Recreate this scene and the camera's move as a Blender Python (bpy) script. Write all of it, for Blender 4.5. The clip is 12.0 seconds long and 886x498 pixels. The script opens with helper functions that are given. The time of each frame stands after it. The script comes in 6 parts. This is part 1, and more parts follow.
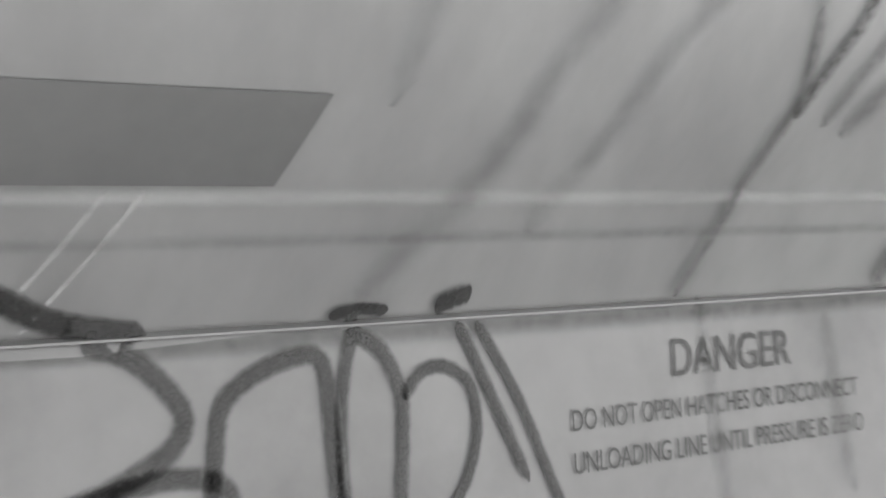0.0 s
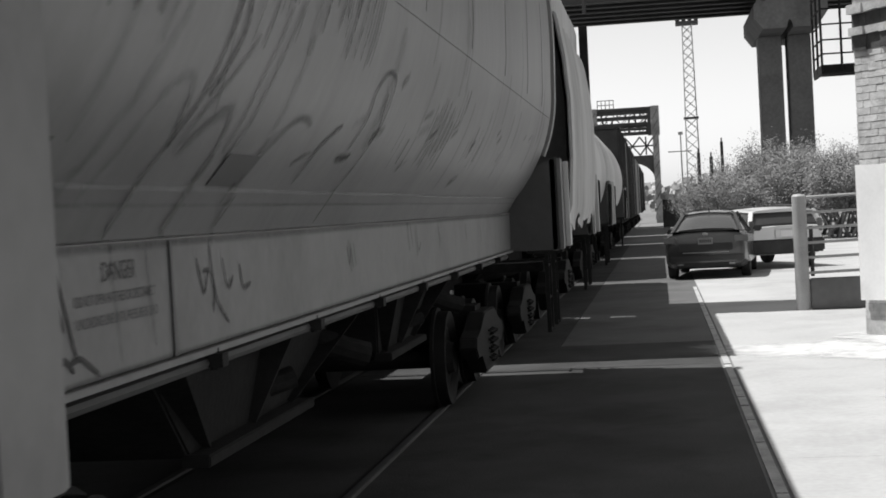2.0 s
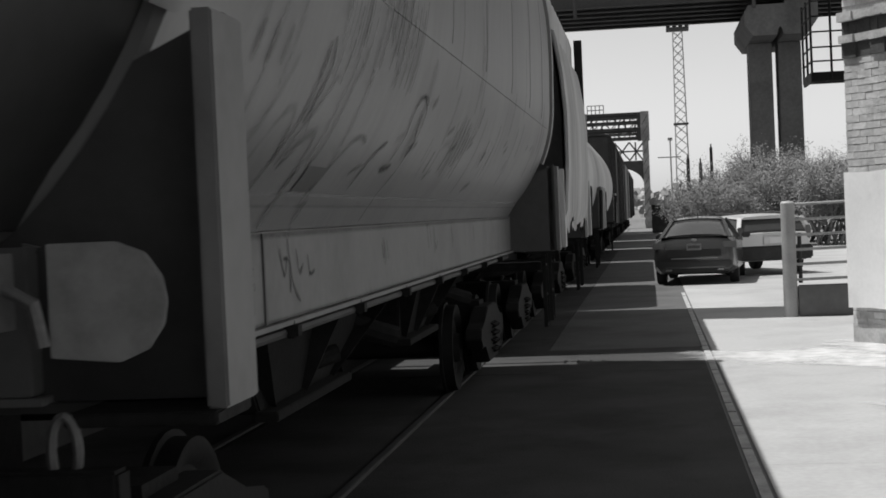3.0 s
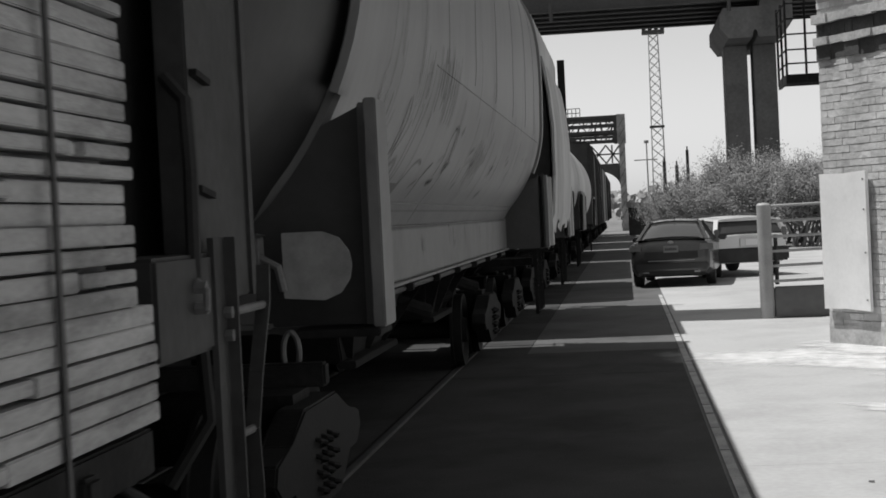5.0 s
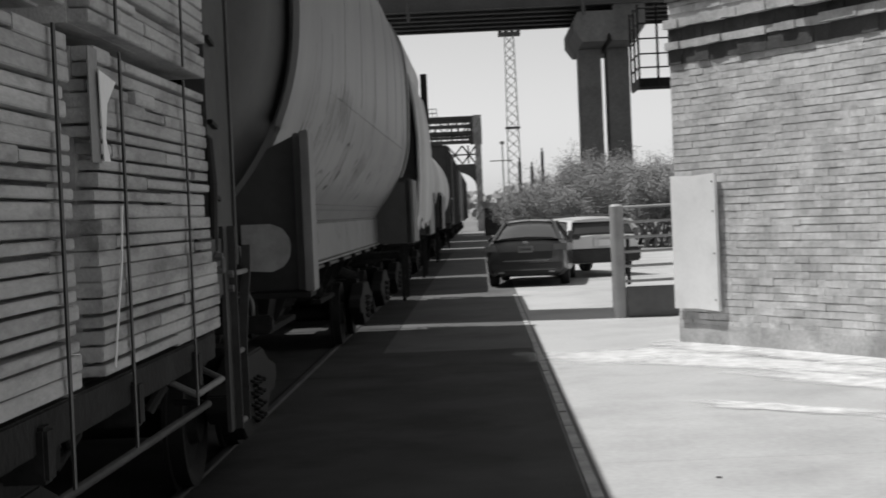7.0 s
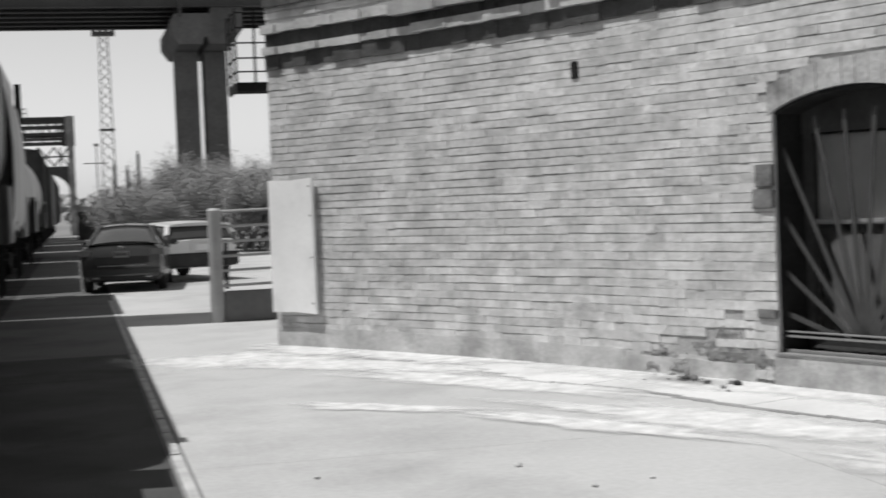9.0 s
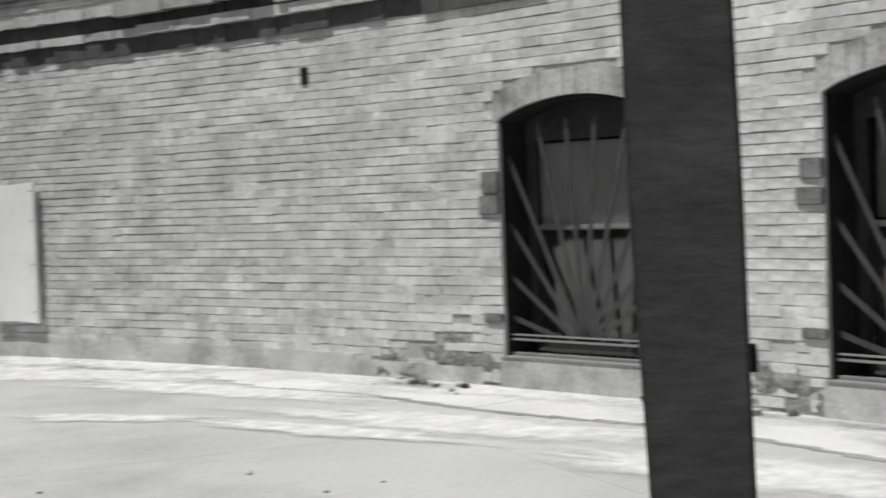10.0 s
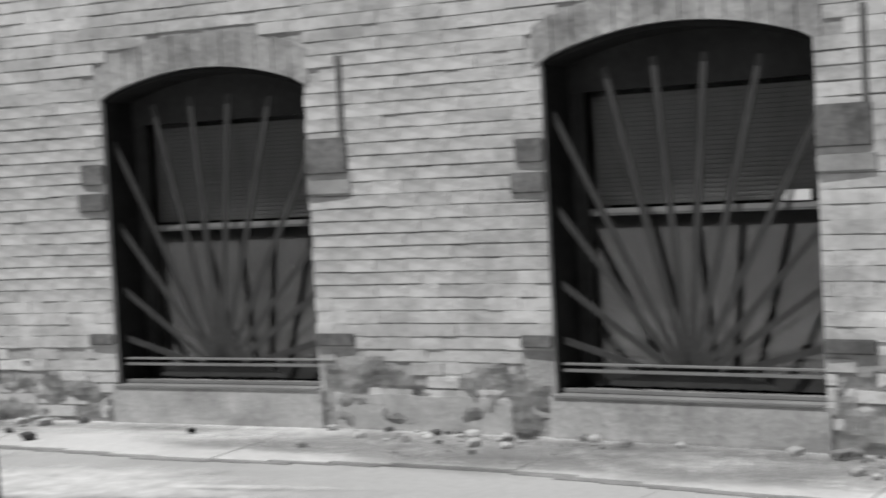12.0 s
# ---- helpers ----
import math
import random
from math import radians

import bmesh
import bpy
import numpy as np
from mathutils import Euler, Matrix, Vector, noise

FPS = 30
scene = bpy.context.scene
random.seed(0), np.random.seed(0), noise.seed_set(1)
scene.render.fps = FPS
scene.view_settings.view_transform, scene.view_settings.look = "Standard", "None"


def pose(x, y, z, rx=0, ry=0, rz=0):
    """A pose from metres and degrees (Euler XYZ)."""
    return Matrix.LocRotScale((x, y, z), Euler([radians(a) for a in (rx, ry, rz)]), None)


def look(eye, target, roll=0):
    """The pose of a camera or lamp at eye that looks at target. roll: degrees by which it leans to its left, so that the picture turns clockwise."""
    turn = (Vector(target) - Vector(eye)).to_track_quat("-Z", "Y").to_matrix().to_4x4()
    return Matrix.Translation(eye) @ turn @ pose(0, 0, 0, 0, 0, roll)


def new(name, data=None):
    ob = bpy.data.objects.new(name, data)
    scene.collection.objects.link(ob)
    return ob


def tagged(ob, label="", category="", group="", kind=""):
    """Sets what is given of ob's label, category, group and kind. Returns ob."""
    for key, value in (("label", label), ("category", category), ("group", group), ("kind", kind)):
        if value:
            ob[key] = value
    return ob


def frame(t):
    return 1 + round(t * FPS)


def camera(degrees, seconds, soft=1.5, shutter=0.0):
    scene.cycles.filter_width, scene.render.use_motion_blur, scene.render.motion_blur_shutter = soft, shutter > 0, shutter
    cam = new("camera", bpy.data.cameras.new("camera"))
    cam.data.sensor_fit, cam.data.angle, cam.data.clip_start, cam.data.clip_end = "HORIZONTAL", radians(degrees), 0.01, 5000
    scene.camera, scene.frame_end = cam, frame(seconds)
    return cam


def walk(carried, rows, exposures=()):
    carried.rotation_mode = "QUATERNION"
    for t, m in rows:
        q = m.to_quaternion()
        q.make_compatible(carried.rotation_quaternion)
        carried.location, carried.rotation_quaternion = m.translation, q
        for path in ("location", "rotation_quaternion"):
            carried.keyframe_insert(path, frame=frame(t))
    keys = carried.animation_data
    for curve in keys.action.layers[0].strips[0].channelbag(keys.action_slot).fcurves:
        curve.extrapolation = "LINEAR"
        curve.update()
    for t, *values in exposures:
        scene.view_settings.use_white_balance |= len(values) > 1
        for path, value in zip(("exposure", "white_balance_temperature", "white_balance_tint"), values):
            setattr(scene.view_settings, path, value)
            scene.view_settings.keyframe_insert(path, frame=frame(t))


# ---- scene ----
# The camera stands in one spot and turns from the passing train to the brick building.
EYE = Vector((0.0, 0.0, 1.72))


def heading(yaw, pitch, roll, shift=(0, 0)):
    y, p = radians(yaw), radians(pitch)
    eye = EYE + Vector((shift[0], shift[1], 0))
    way = Vector((math.sin(y) * math.cos(p), math.cos(y) * math.cos(p), math.sin(p)))
    return look(eye, eye + way * 10, roll)


TURNS = [
    (0, -52.04, 1.77, -2.99),
    (0.5, -38.87, 1.30, -3.96),
    (1, -25.49, 0.24, -4.37),
    (1.5, -13.31, -0.87, -3.90),
    (2, -8.29, -1.33, -3.09),
    (2.5, -8.13, -1.06, -2.91),
    (3, -7.86, -1.22, -2.53),
    (5, -6.99, -1.12, -2.84),
    (5.5, -6.57, -1.14, -2.52),
    (6, -5.61, -1.30, -2.32),
    (6.5, -3.91, -1.34, -2.43),
    (8.5, 9.24, -1.76, -2.26),
    (9, 13.78, -1.87, -2.29),
    (9.5, 18.70, -2.02, -2.22),
    (10, 24.08, -2.04, -2.12),
    (10.5, 30.12, -2.16, -2.45),
    (11, 36.60, -2.34, -3.0),
    (11.5, 43.25, -2.66, -3.0),
    (12, 50.15, -2.98, -3.0),
]

cam = camera(32.96, 12.0, soft=1.7, shutter=0.5)
# the body sways a little at the end of the turn
SWAY = {10.5: (-0.02, -0.015), 11: (-0.045, -0.04), 11.5: (0.0, -0.075), 12: (0.098, -0.132)}
walk(cam, [(t, heading(a, b, c, SWAY.get(t, (0, 0)))) for t, a, b, c in TURNS],
     exposures=[(0, 2.78), (0.5, 2.68), (1.0, 2.48), (1.4, 2.12), (1.75, 1.1), (2.1, 0.28), (2.5, 0.10), (6.5, 0.07), (8.5, 0.07), (10.5, -0.05), (11.5, -0.22), (12, -0.24)])

# ---- light: high sun from across the track, slightly ahead ----
SUN_EL, SUN_AZ = radians(66.5), math.atan2(-0.985, 0.175)   # azimuth from +y towards +x, where the sun stands
sun_way = Vector((math.sin(SUN_AZ) * math.cos(SUN_EL), math.cos(SUN_AZ) * math.cos(SUN_EL), math.sin(SUN_EL)))
sun_data = bpy.data.lights.new("sun", "SUN")
sun_data.energy, sun_data.angle, sun_data.color = 4.6, radians(0.5), (1, 0.995, 0.985)
sun = new("sun", sun_data)
sun.matrix_world = look(sun_way * 60, (0, 0, 0))
world = bpy.data.worlds.new("world")
scene.world = world
world.use_nodes = True
wn, wl = world.node_tree.nodes, world.node_tree.links
sky = wn.new("ShaderNodeTexSky")
sky.sky_type, sky.sun_disc = "NISHITA", False
sky.sun_elevation, sky.sun_rotation = SUN_EL, SUN_AZ
sky.air_density, sky.dust_density = 1.0, 0.7
grey = wn.new("ShaderNodeRGBToBW")
wl.new(sky.outputs[0], grey.inputs[0])
wl.new(grey.outputs[0], wn["Background"].inputs[0])
wn["Background"].inputs[1].default_value = 0.13


# ---- materials (the film is black and white: all neutral greys) ----
def mat(name, tone, rough=0.7, metal=0.0, vary=0.25, scale=3.0, grain=40.0, bump=0.2, stretch=(1, 1, 1), dark=None, dirt=0.0, dirt_scale=1.0, island=0.0, objrand=0.0, spec=0.5):
    m = bpy.data.materials.new(name)
    m.use_nodes = True
    n, l = m.node_tree.nodes, m.node_tree.links
    b = n["Principled BSDF"]
    b.inputs["Roughness"].default_value, b.inputs["Metallic"].default_value = rough, metal
    b.inputs["Specular IOR Level"].default_value = spec
    co = n.new("ShaderNodeTexCoord")
    mp = n.new("ShaderNodeMapping")
    mp.inputs["Scale"].default_value = stretch
    l.new(co.outputs["Object"], mp.inputs[0])
    big, fine = n.new("ShaderNodeTexNoise"), n.new("ShaderNodeTexNoise")
    big.inputs["Scale"].default_value, big.inputs["Detail"].default_value = scale, 6
    fine.inputs["Scale"].default_value, fine.inputs["Detail"].default_value = grain, 4
    for x in (big, fine):
        l.new(mp.outputs[0], x.inputs[0])
    def rng(src, lo, hi, a=0.3, z=0.7):
        r = n.new("ShaderNodeMapRange")
        r.inputs[1].default_value, r.inputs[2].default_value, r.inputs[3].default_value, r.inputs[4].default_value = a, z, lo, hi
        l.new(src, r.inputs[0])
        return r.outputs[0]
    def mul(a, c):
        q = n.new("ShaderNodeMath")
        q.operation = "MULTIPLY"
        l.new(a, q.inputs[0])
        l.new(c, q.inputs[1])
        return q.outputs[0]
    v = mul(rng(big.outputs[0], tone * (1 - vary), tone * (1 + vary)), rng(fine.outputs[0], 1 - vary * 0.6, 1 + vary * 0.6))
    if dirt:
        d = n.new("ShaderNodeTexNoise")
        d.inputs["Scale"].default_value, d.inputs["Detail"].default_value = dirt_scale, 9
        d.inputs["Roughness"].default_value = 0.65
        l.new(mp.outputs[0], d.inputs[0])
        v = mul(v, rng(d.outputs[0], 1 - dirt, 1.0, 0.36, 0.52))
    if island:
        g = n.new("ShaderNodeNewGeometry")
        v = mul(v, rng(g.outputs["Random Per Island"], 1 - island, 1 + island, 0, 1))
    if objrand:
        o = n.new("ShaderNodeObjectInfo")
        v = mul(v, rng(o.outputs["Random"], 1 - objrand, 1 + objrand, 0, 1))
    l.new(v, b.inputs["Base Color"])
    if bump:
        bp = n.new("ShaderNodeBump")
        bp.inputs["Strength"].default_value, bp.inputs["Distance"].default_value = bump, 0.01
        l.new(fine.outputs[0], bp.inputs["Height"])
        l.new(bp.outputs[0], b.inputs["Normal"])
    return m


def film(name, tone, density, soft=0.0, speck=0.4, scale=80.0, rough=0.7, ragged=0.0):
    """Thin paint or residue that thins out towards the edges of its stroke (u runs from 0 over 0.5 in the middle to 1)."""
    m = mat(name, tone, rough, vary=0.2, scale=6, grain=50, bump=0.0)
    n, l = m.node_tree.nodes, m.node_tree.links
    uv = n.new("ShaderNodeUVMap")
    sep = n.new("ShaderNodeSeparateXYZ")
    l.new(uv.outputs[0], sep.inputs[0])
    def op(kind, a, c):
        q = n.new("ShaderNodeMath")
        q.operation = kind
        for k, x in enumerate((a, c)):
            if isinstance(x, float):
                q.inputs[k].default_value = x
            else:
                l.new(x, q.inputs[k])
        return q.outputs[0]
    co = n.new("ShaderNodeTexCoord")
    spots = n.new("ShaderNodeTexNoise")
    spots.inputs["Scale"].default_value, spots.inputs["Detail"].default_value = scale, 5
    l.new(co.outputs["Object"], spots.inputs[0])
    away = op("ABSOLUTE", op("SUBTRACT", op("MULTIPLY", sep.outputs[0], 2.0), 1.0), 0.0)
    if ragged:
        away = op("ADD", away, op("MULTIPLY", op("SUBTRACT", spots.outputs[0], 0.5), ragged))
    r = n.new("ShaderNodeMapRange")
    r.interpolation_type = "SMOOTHSTEP"
    for k, x in enumerate((soft, 1.0, density, 0.0)):
        r.inputs[1 + k].default_value = x
    l.new(away, r.inputs[0])
    g = n.new("ShaderNodeMapRange")
    for k, x in enumerate((0.35, 0.62, 1.0 - speck, 1.0)):
        g.inputs[1 + k].default_value = x
    l.new(spots.outputs[0], g.inputs[0])
    l.new(op("MULTIPLY", r.outputs[0], g.outputs[0]), n["Principled BSDF"].inputs["Alpha"])
    return m


def glass(name, tone=0.9, rough=0.03):
    m = bpy.data.materials.new(name)
    m.use_nodes = True
    b = m.node_tree.nodes["Principled BSDF"]
    b.inputs["Base Color"].default_value = (tone, tone, tone, 1)
    b.inputs["Roughness"].default_value = rough
    b.inputs["Transmission Weight"].default_value = 1.0
    b.inputs["IOR"].default_value = 1.45
    return m


M = dict(
    # low tone that stands for the train's deep shade on the paving
    asphalt=mat("train_shade_paving", 0.051, 0.92, vary=0.3, scale=0.8, grain=60, bump=0.6, dirt=0.4, dirt_scale=0.7, spec=0.25),
    ground=mat("dusty_ground", 0.16, 0.95, vary=0.3, scale=0.3, grain=25, bump=0.6),
    concrete=mat("worn_concrete", 0.36, 0.85, vary=0.10, scale=0.5, grain=18, bump=0.25, dirt=0.22, dirt_scale=0.35),
    # worn concrete, darkened to stand for the train's shade
    grimy=mat("train_shade_concrete", 0.085, 0.9, vary=0.2, scale=0.7, grain=25, bump=0.4, dirt=0.35, dirt_scale=0.8),
    sidewalk=mat("pale_concrete", 0.50, 0.85, vary=0.12, scale=0.8, grain=22, bump=0.3, dirt=0.25, dirt_scale=0.7),
    pale=film("chalky_residue", 0.56, 0.9, 0.45, 0.15, 4.0, 0.9, 0.6),
    grit=film("loose_grit", 0.16, 0.62, 0.25, 0.6, 14.0, 0.95, 1.2),
    crack=mat("joint_dirt", 0.2, 0.95, vary=0.3),
    # wheel tone lowered for the deep shade under the cars
    wheel=mat("grimy_shaded_wheel_steel", 0.011, 0.75, 0.0, spec=0.3, vary=0.3, scale=3),
    steel=mat("worn_rail_steel", 0.06, 0.65, 0.2, vary=0.3, scale=2),
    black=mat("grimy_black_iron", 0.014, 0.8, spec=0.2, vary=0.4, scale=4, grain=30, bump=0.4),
    darkgrey=mat("dark_grey_paint", 0.04, 0.65, spec=0.3, vary=0.25, scale=3, grain=20, bump=0.15, dirt=0.3),
    sill=mat("faded_sill_paint", 0.150, 0.5, vary=0.10, scale=2.2, grain=14, bump=0.05, dirt=0.22, dirt_scale=1.6),
    # near-black that puts the shade under the cars into colour
    grime=mat("undercar_shade_tone", 0.016, 0.9, vary=0.3, scale=3, grain=25, bump=0.3, spec=0.2),
    tankhead=mat("shaded_grimy_head_paint", 0.040, 0.6, vary=0.15, scale=1.5, grain=14, bump=0.08, dirt=0.3, dirt_scale=1.2),
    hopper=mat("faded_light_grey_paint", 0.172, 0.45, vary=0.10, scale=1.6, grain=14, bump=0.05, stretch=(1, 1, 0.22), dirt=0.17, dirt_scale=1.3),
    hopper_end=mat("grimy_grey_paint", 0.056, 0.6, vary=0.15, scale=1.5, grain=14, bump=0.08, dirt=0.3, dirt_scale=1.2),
    plate=mat("worn_plate_paint", 0.30, 0.6, vary=0.1, scale=3, grain=20, bump=0.05, dirt=0.3, dirt_scale=4),
    hopper_pale=mat("pale_grey_paint", 0.46, 0.55, vary=0.1, scale=1.0, grain=9, bump=0.05, stretch=(1, 1, 0.2), dirt=0.3, dirt_scale=0.8),
    spray=mat("sprayed_dark_paint", 0.038, 0.6, vary=0.35, scale=8, grain=60, bump=0.0),
    tagpaint=film("sprayed_tag_paint", 0.035, 0.93, 0.30, 0.22, 210.0),
    capblack=film("sprayed_black_paint", 0.012, 1.0, 0.45, 0.25, 130.0),
    mist=film("spray_and_shade_mist", 0.05, 0.42, 0.0, 0.35, 40.0),
    drip=film("thin_paint_drip", 0.028, 0.80, 0.0, 0.5, 60.0),
    veil=film("faint_spray_veil", 0.05, 0.22, 0.0, 0.5, 25.0),
    foldlight=film("fold_highlight_film", 0.45, 0.22, 0.0, 0.3, 20.0),
    scratch=film("pale_scratch", 0.5, 0.55, 0.0, 0.7, 60.0),
    panelpaint=mat("dull_grey_patch", 0.088, 0.6, vary=0.08, scale=4, grain=30, bump=0.0),
    lumber=mat("sawn_lumber", 0.37, 0.8, vary=0.16, scale=2.5, grain=30, bump=0.3, stretch=(3, 0.8, 3), dirt=0.45, dirt_scale=2.2, objrand=0.13),
    strap=mat("black_strap", 0.008, 0.5, vary=0.2),
    tag=mat("white_tag", 0.75, 0.6, vary=0.05),
    brick=mat("painted_brick", 0.51, 0.85, vary=0.16, scale=2.2, grain=16, bump=1.0, dirt=0.24, dirt_scale=2.4, island=0.14),
    brickpart=mat("painted_brick_face", 0.51, 0.85, vary=0.16, scale=2.2, grain=16, bump=1.0, dirt=0.24, dirt_scale=2.4, objrand=0.14),
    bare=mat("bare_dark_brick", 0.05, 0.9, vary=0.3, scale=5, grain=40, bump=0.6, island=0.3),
    mortar=mat("old_mortar", 0.36, 0.95, vary=0.25, scale=3, grain=40, bump=0.6),
    plaster=mat("rough_render", 0.42, 0.9, vary=0.22, scale=2.0, grain=25, bump=0.6, dirt=0.35, dirt_scale=1.6),
    stone=mat("weathered_stone", 0.31, 0.9, vary=0.2, scale=4, grain=30, bump=0.4, dirt=0.25),
    panel=mat("white_painted_board", 0.8, 0.6, vary=0.05, scale=2, grain=20, bump=0.05, dirt=0.1),
    grille=mat("grimy_grille_iron", 0.034, 0.7, 0.0, vary=0.2, scale=5),
    paleshade=mat("pale_shade_cloth", 0.62, 0.9, vary=0.1),
    shade=mat("pane_reflection_tone", 0.09, 0.9, vary=0.1),
    grimestone=mat("grimy_hinge_stone", 0.15, 0.9, vary=0.3, scale=5, grain=30, bump=0.6, dirt=0.4, dirt_scale=4),
    crumble=mat("crumbled_render", 0.46, 0.95, vary=0.25, scale=4, grain=25, bump=0.7, dirt=0.4, dirt_scale=6),
    skirt=mat("flaking_skirt_render", 0.45, 0.9, vary=0.2, scale=2.4, grain=25, bump=0.5, dirt=0.28, dirt_scale=2.2),
    archstone=mat("smeared_arch_render", 0.33, 0.9, vary=0.3, scale=3.0, grain=25, bump=0.6, dirt=0.5, dirt_scale=2.2),
    iron=mat("grey_iron", 0.13, 0.6, 0.2, vary=0.2, scale=5),
    sash=mat("grey_sash_paint", 0.2, 0.6, vary=0.12),
    blind=mat("dusty_blind", 0.36, 0.8, vary=0.1),
    interior=mat("unlit_room_tone", 0.05, 0.9, vary=0.2),
    glass=glass("window_glass", 0.75, 0.06),
    timber=mat("creosoted_timber", 0.052, 0.85, vary=0.3, scale=2.2, grain=12, bump=0.2, stretch=(1.2, 1.2, 3.0), dirt=0.4, dirt_scale=0.9),
    # low tone that carries the shade on these concrete faces
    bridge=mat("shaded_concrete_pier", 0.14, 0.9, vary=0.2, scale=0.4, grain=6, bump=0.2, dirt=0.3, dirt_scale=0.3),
    girder=mat("dark_girder_paint", 0.06, 0.7, vary=0.2, scale=0.5, grain=6),
    truss=mat("weathered_truss_steel", 0.05, 0.7, vary=0.3, scale=0.6, grain=5),
    truss_pale=mat("pale_truss_steel", 0.3, 0.7, vary=0.3, scale=0.6, grain=5),
    mast=mat("galvanised_steel", 0.4, 0.5, 0.3, vary=0.2),
    leaf=mat("spring_leaves", 0.21, 0.8, vary=0.2, scale=0.8, grain=5, bump=0, island=0.2),
    twig=mat("bare_twigs", 0.17, 0.9, vary=0.3, scale=2, grain=10, bump=0),
    fence=mat("grey_fence_paint", 0.34, 0.6, vary=0.12, scale=3),
    carpaint=mat("dark_grey_metallic_car_paint", 0.085, 0.2, 0.55, vary=0.05, scale=1, bump=0),
    silver=mat("silver_car_paint", 0.6, 0.3, 0.4, vary=0.05, scale=1, bump=0),
    carglass=mat("dark_car_glass", 0.05, 0.08, 0.0, vary=0.1, bump=0),
    rubber=mat("tyre_rubber", 0.02, 0.85, vary=0.2),
    rim=mat("alloy_rim", 0.4, 0.3, 0.8, vary=0.1),
    lamp_lens=mat("tail_lamp_lens", 0.12, 0.15, vary=0.1, bump=0),
)


# ---- mesh helpers ----
def quadbox(bm, m, sx, sy, sz):
    """A box of full size sx, sy, sz, centred at the pose m."""
    vs = [bm.verts.new(m @ Vector((x * sx / 2, y * sy / 2, z * sz / 2))) for x in (-1, 1) for y in (-1, 1) for z in (-1, 1)]
    for f in ((0, 1, 3, 2), (4, 6, 7, 5), (0, 4, 5, 1), (2, 3, 7, 6), (0, 2, 6, 4), (1, 5, 7, 3)):
        bm.faces.new([vs[i] for i in f])


def box(bm, x0, x1, y0, y1, z0, z1):
    quadbox(bm, pose((x0 + x1) / 2, (y0 + y1) / 2, (z0 + z1) / 2), x1 - x0, y1 - y0, z1 - z0)


def rod(bm, a, b, r0, r1=None, n=10):
    a, b = Vector(a), Vector(b)
    r1 = r0 if r1 is None else r1
    q = (b - a).to_track_quat("Z", "Y").to_matrix()
    rings = []
    for p, r in ((a, r0), (b, r1)):
        rings.append([bm.verts.new(p + q @ Vector((r * math.cos(2 * math.pi * i / n), r * math.sin(2 * math.pi * i / n), 0))) for i in range(n)])
    for i in range(n):
        bm.faces.new((rings[0][i], rings[0][(i + 1) % n], rings[1][(i + 1) % n], rings[1][i]))
    bm.faces.new(rings[0][::-1])
    bm.faces.new(rings[1])


def pipe(bm, pts, r, n=8):
    """One round tube along pts."""
    pts = [Vector(p) for p in pts]
    rings, q = [], None
    for i, p in enumerate(pts):
        d = (pts[min(i + 1, len(pts) - 1)] - pts[max(i - 1, 0)]).normalized()
        q = d.to_track_quat("Z", "Y") if q is None else (q @ Vector((0, 0, 1))).rotation_difference(d) @ q
        rings.append([bm.verts.new(p + q @ Vector((r * math.cos(2 * math.pi * k / n), r * math.sin(2 * math.pi * k / n), 0))) for k in range(n)])
    for a, b in zip(rings, rings[1:]):
        for k in range(n):
            bm.faces.new((a[k], a[(k + 1) % n], b[(k + 1) % n], b[k]))
    bm.faces.new(rings[0][::-1])
    bm.faces.new(rings[-1])


def beam(bm, a, b, w, h):
    """A square bar from a to b."""
    a, b = Vector(a), Vector(b)
    q = (b - a).to_track_quat("Z", "Y").to_matrix().to_4x4()
    quadbox(bm, Matrix.Translation((a + b) / 2) @ q, w, h, (b - a).length)


def prism(bm, poly, to3, a, b):
    """poly: list of (u, v); to3(u, v, w) gives the place; w runs from a to b."""
    A = [bm.verts.new(to3(u, v, a)) for u, v in poly]
    B = [bm.verts.new(to3(u, v, b)) for u, v in poly]
    k = len(poly)
    for i in range(k):
        bm.faces.new((A[i], A[(i + 1) % k], B[(i + 1) % k], B[i]))
    bm.faces.new(A[::-1])
    bm.faces.new(B)


def lathe(bm, prof, axis_to3, n=24):
    """prof: list of (r, w) round an axis; axis_to3(c, s, r, w)."""
    rings = [[bm.verts.new(axis_to3(math.cos(2 * math.pi * i / n), math.sin(2 * math.pi * i / n), r, w)) for i in range(n)] for r, w in prof]
    for p, q in zip(rings, rings[1:]):
        for i in range(n):
            bm.faces.new((p[i], p[(i + 1) % n], q[(i + 1) % n], q[i]))
    bm.faces.new(rings[0][::-1])
    bm.faces.new(rings[-1])


def finish(bm, name, material, smooth=False, bevel=0.0):
    if bevel:
        bmesh.ops.bevel(bm, geom=list(bm.edges), offset=bevel, segments=2, affect="EDGES", clamp_overlap=True)
    bmesh.ops.recalc_face_normals(bm, faces=bm.faces)
    me = bpy.data.meshes.new(name)
    bm.to_mesh(me)
    bm.free()
    me.materials.append(material)
    if smooth:
        for p in me.polygons:
            p.use_smooth = True
        me.set_sharp_from_angle(angle=radians(35))
    return me


def part(name, bm, material, parent, label="", smooth=False, bevel=0.0):
    ob = new(name, finish(bm, name, material, smooth, bevel))
    ob.parent = parent
    if label:
        ob["label"] = label
    return ob


def thing(name, bm, material, label, category, kind="", smooth=False, bevel=0.0, group=""):
    return tagged(new(name, finish(bm, name, material, smooth, bevel)), label, category, group, kind)


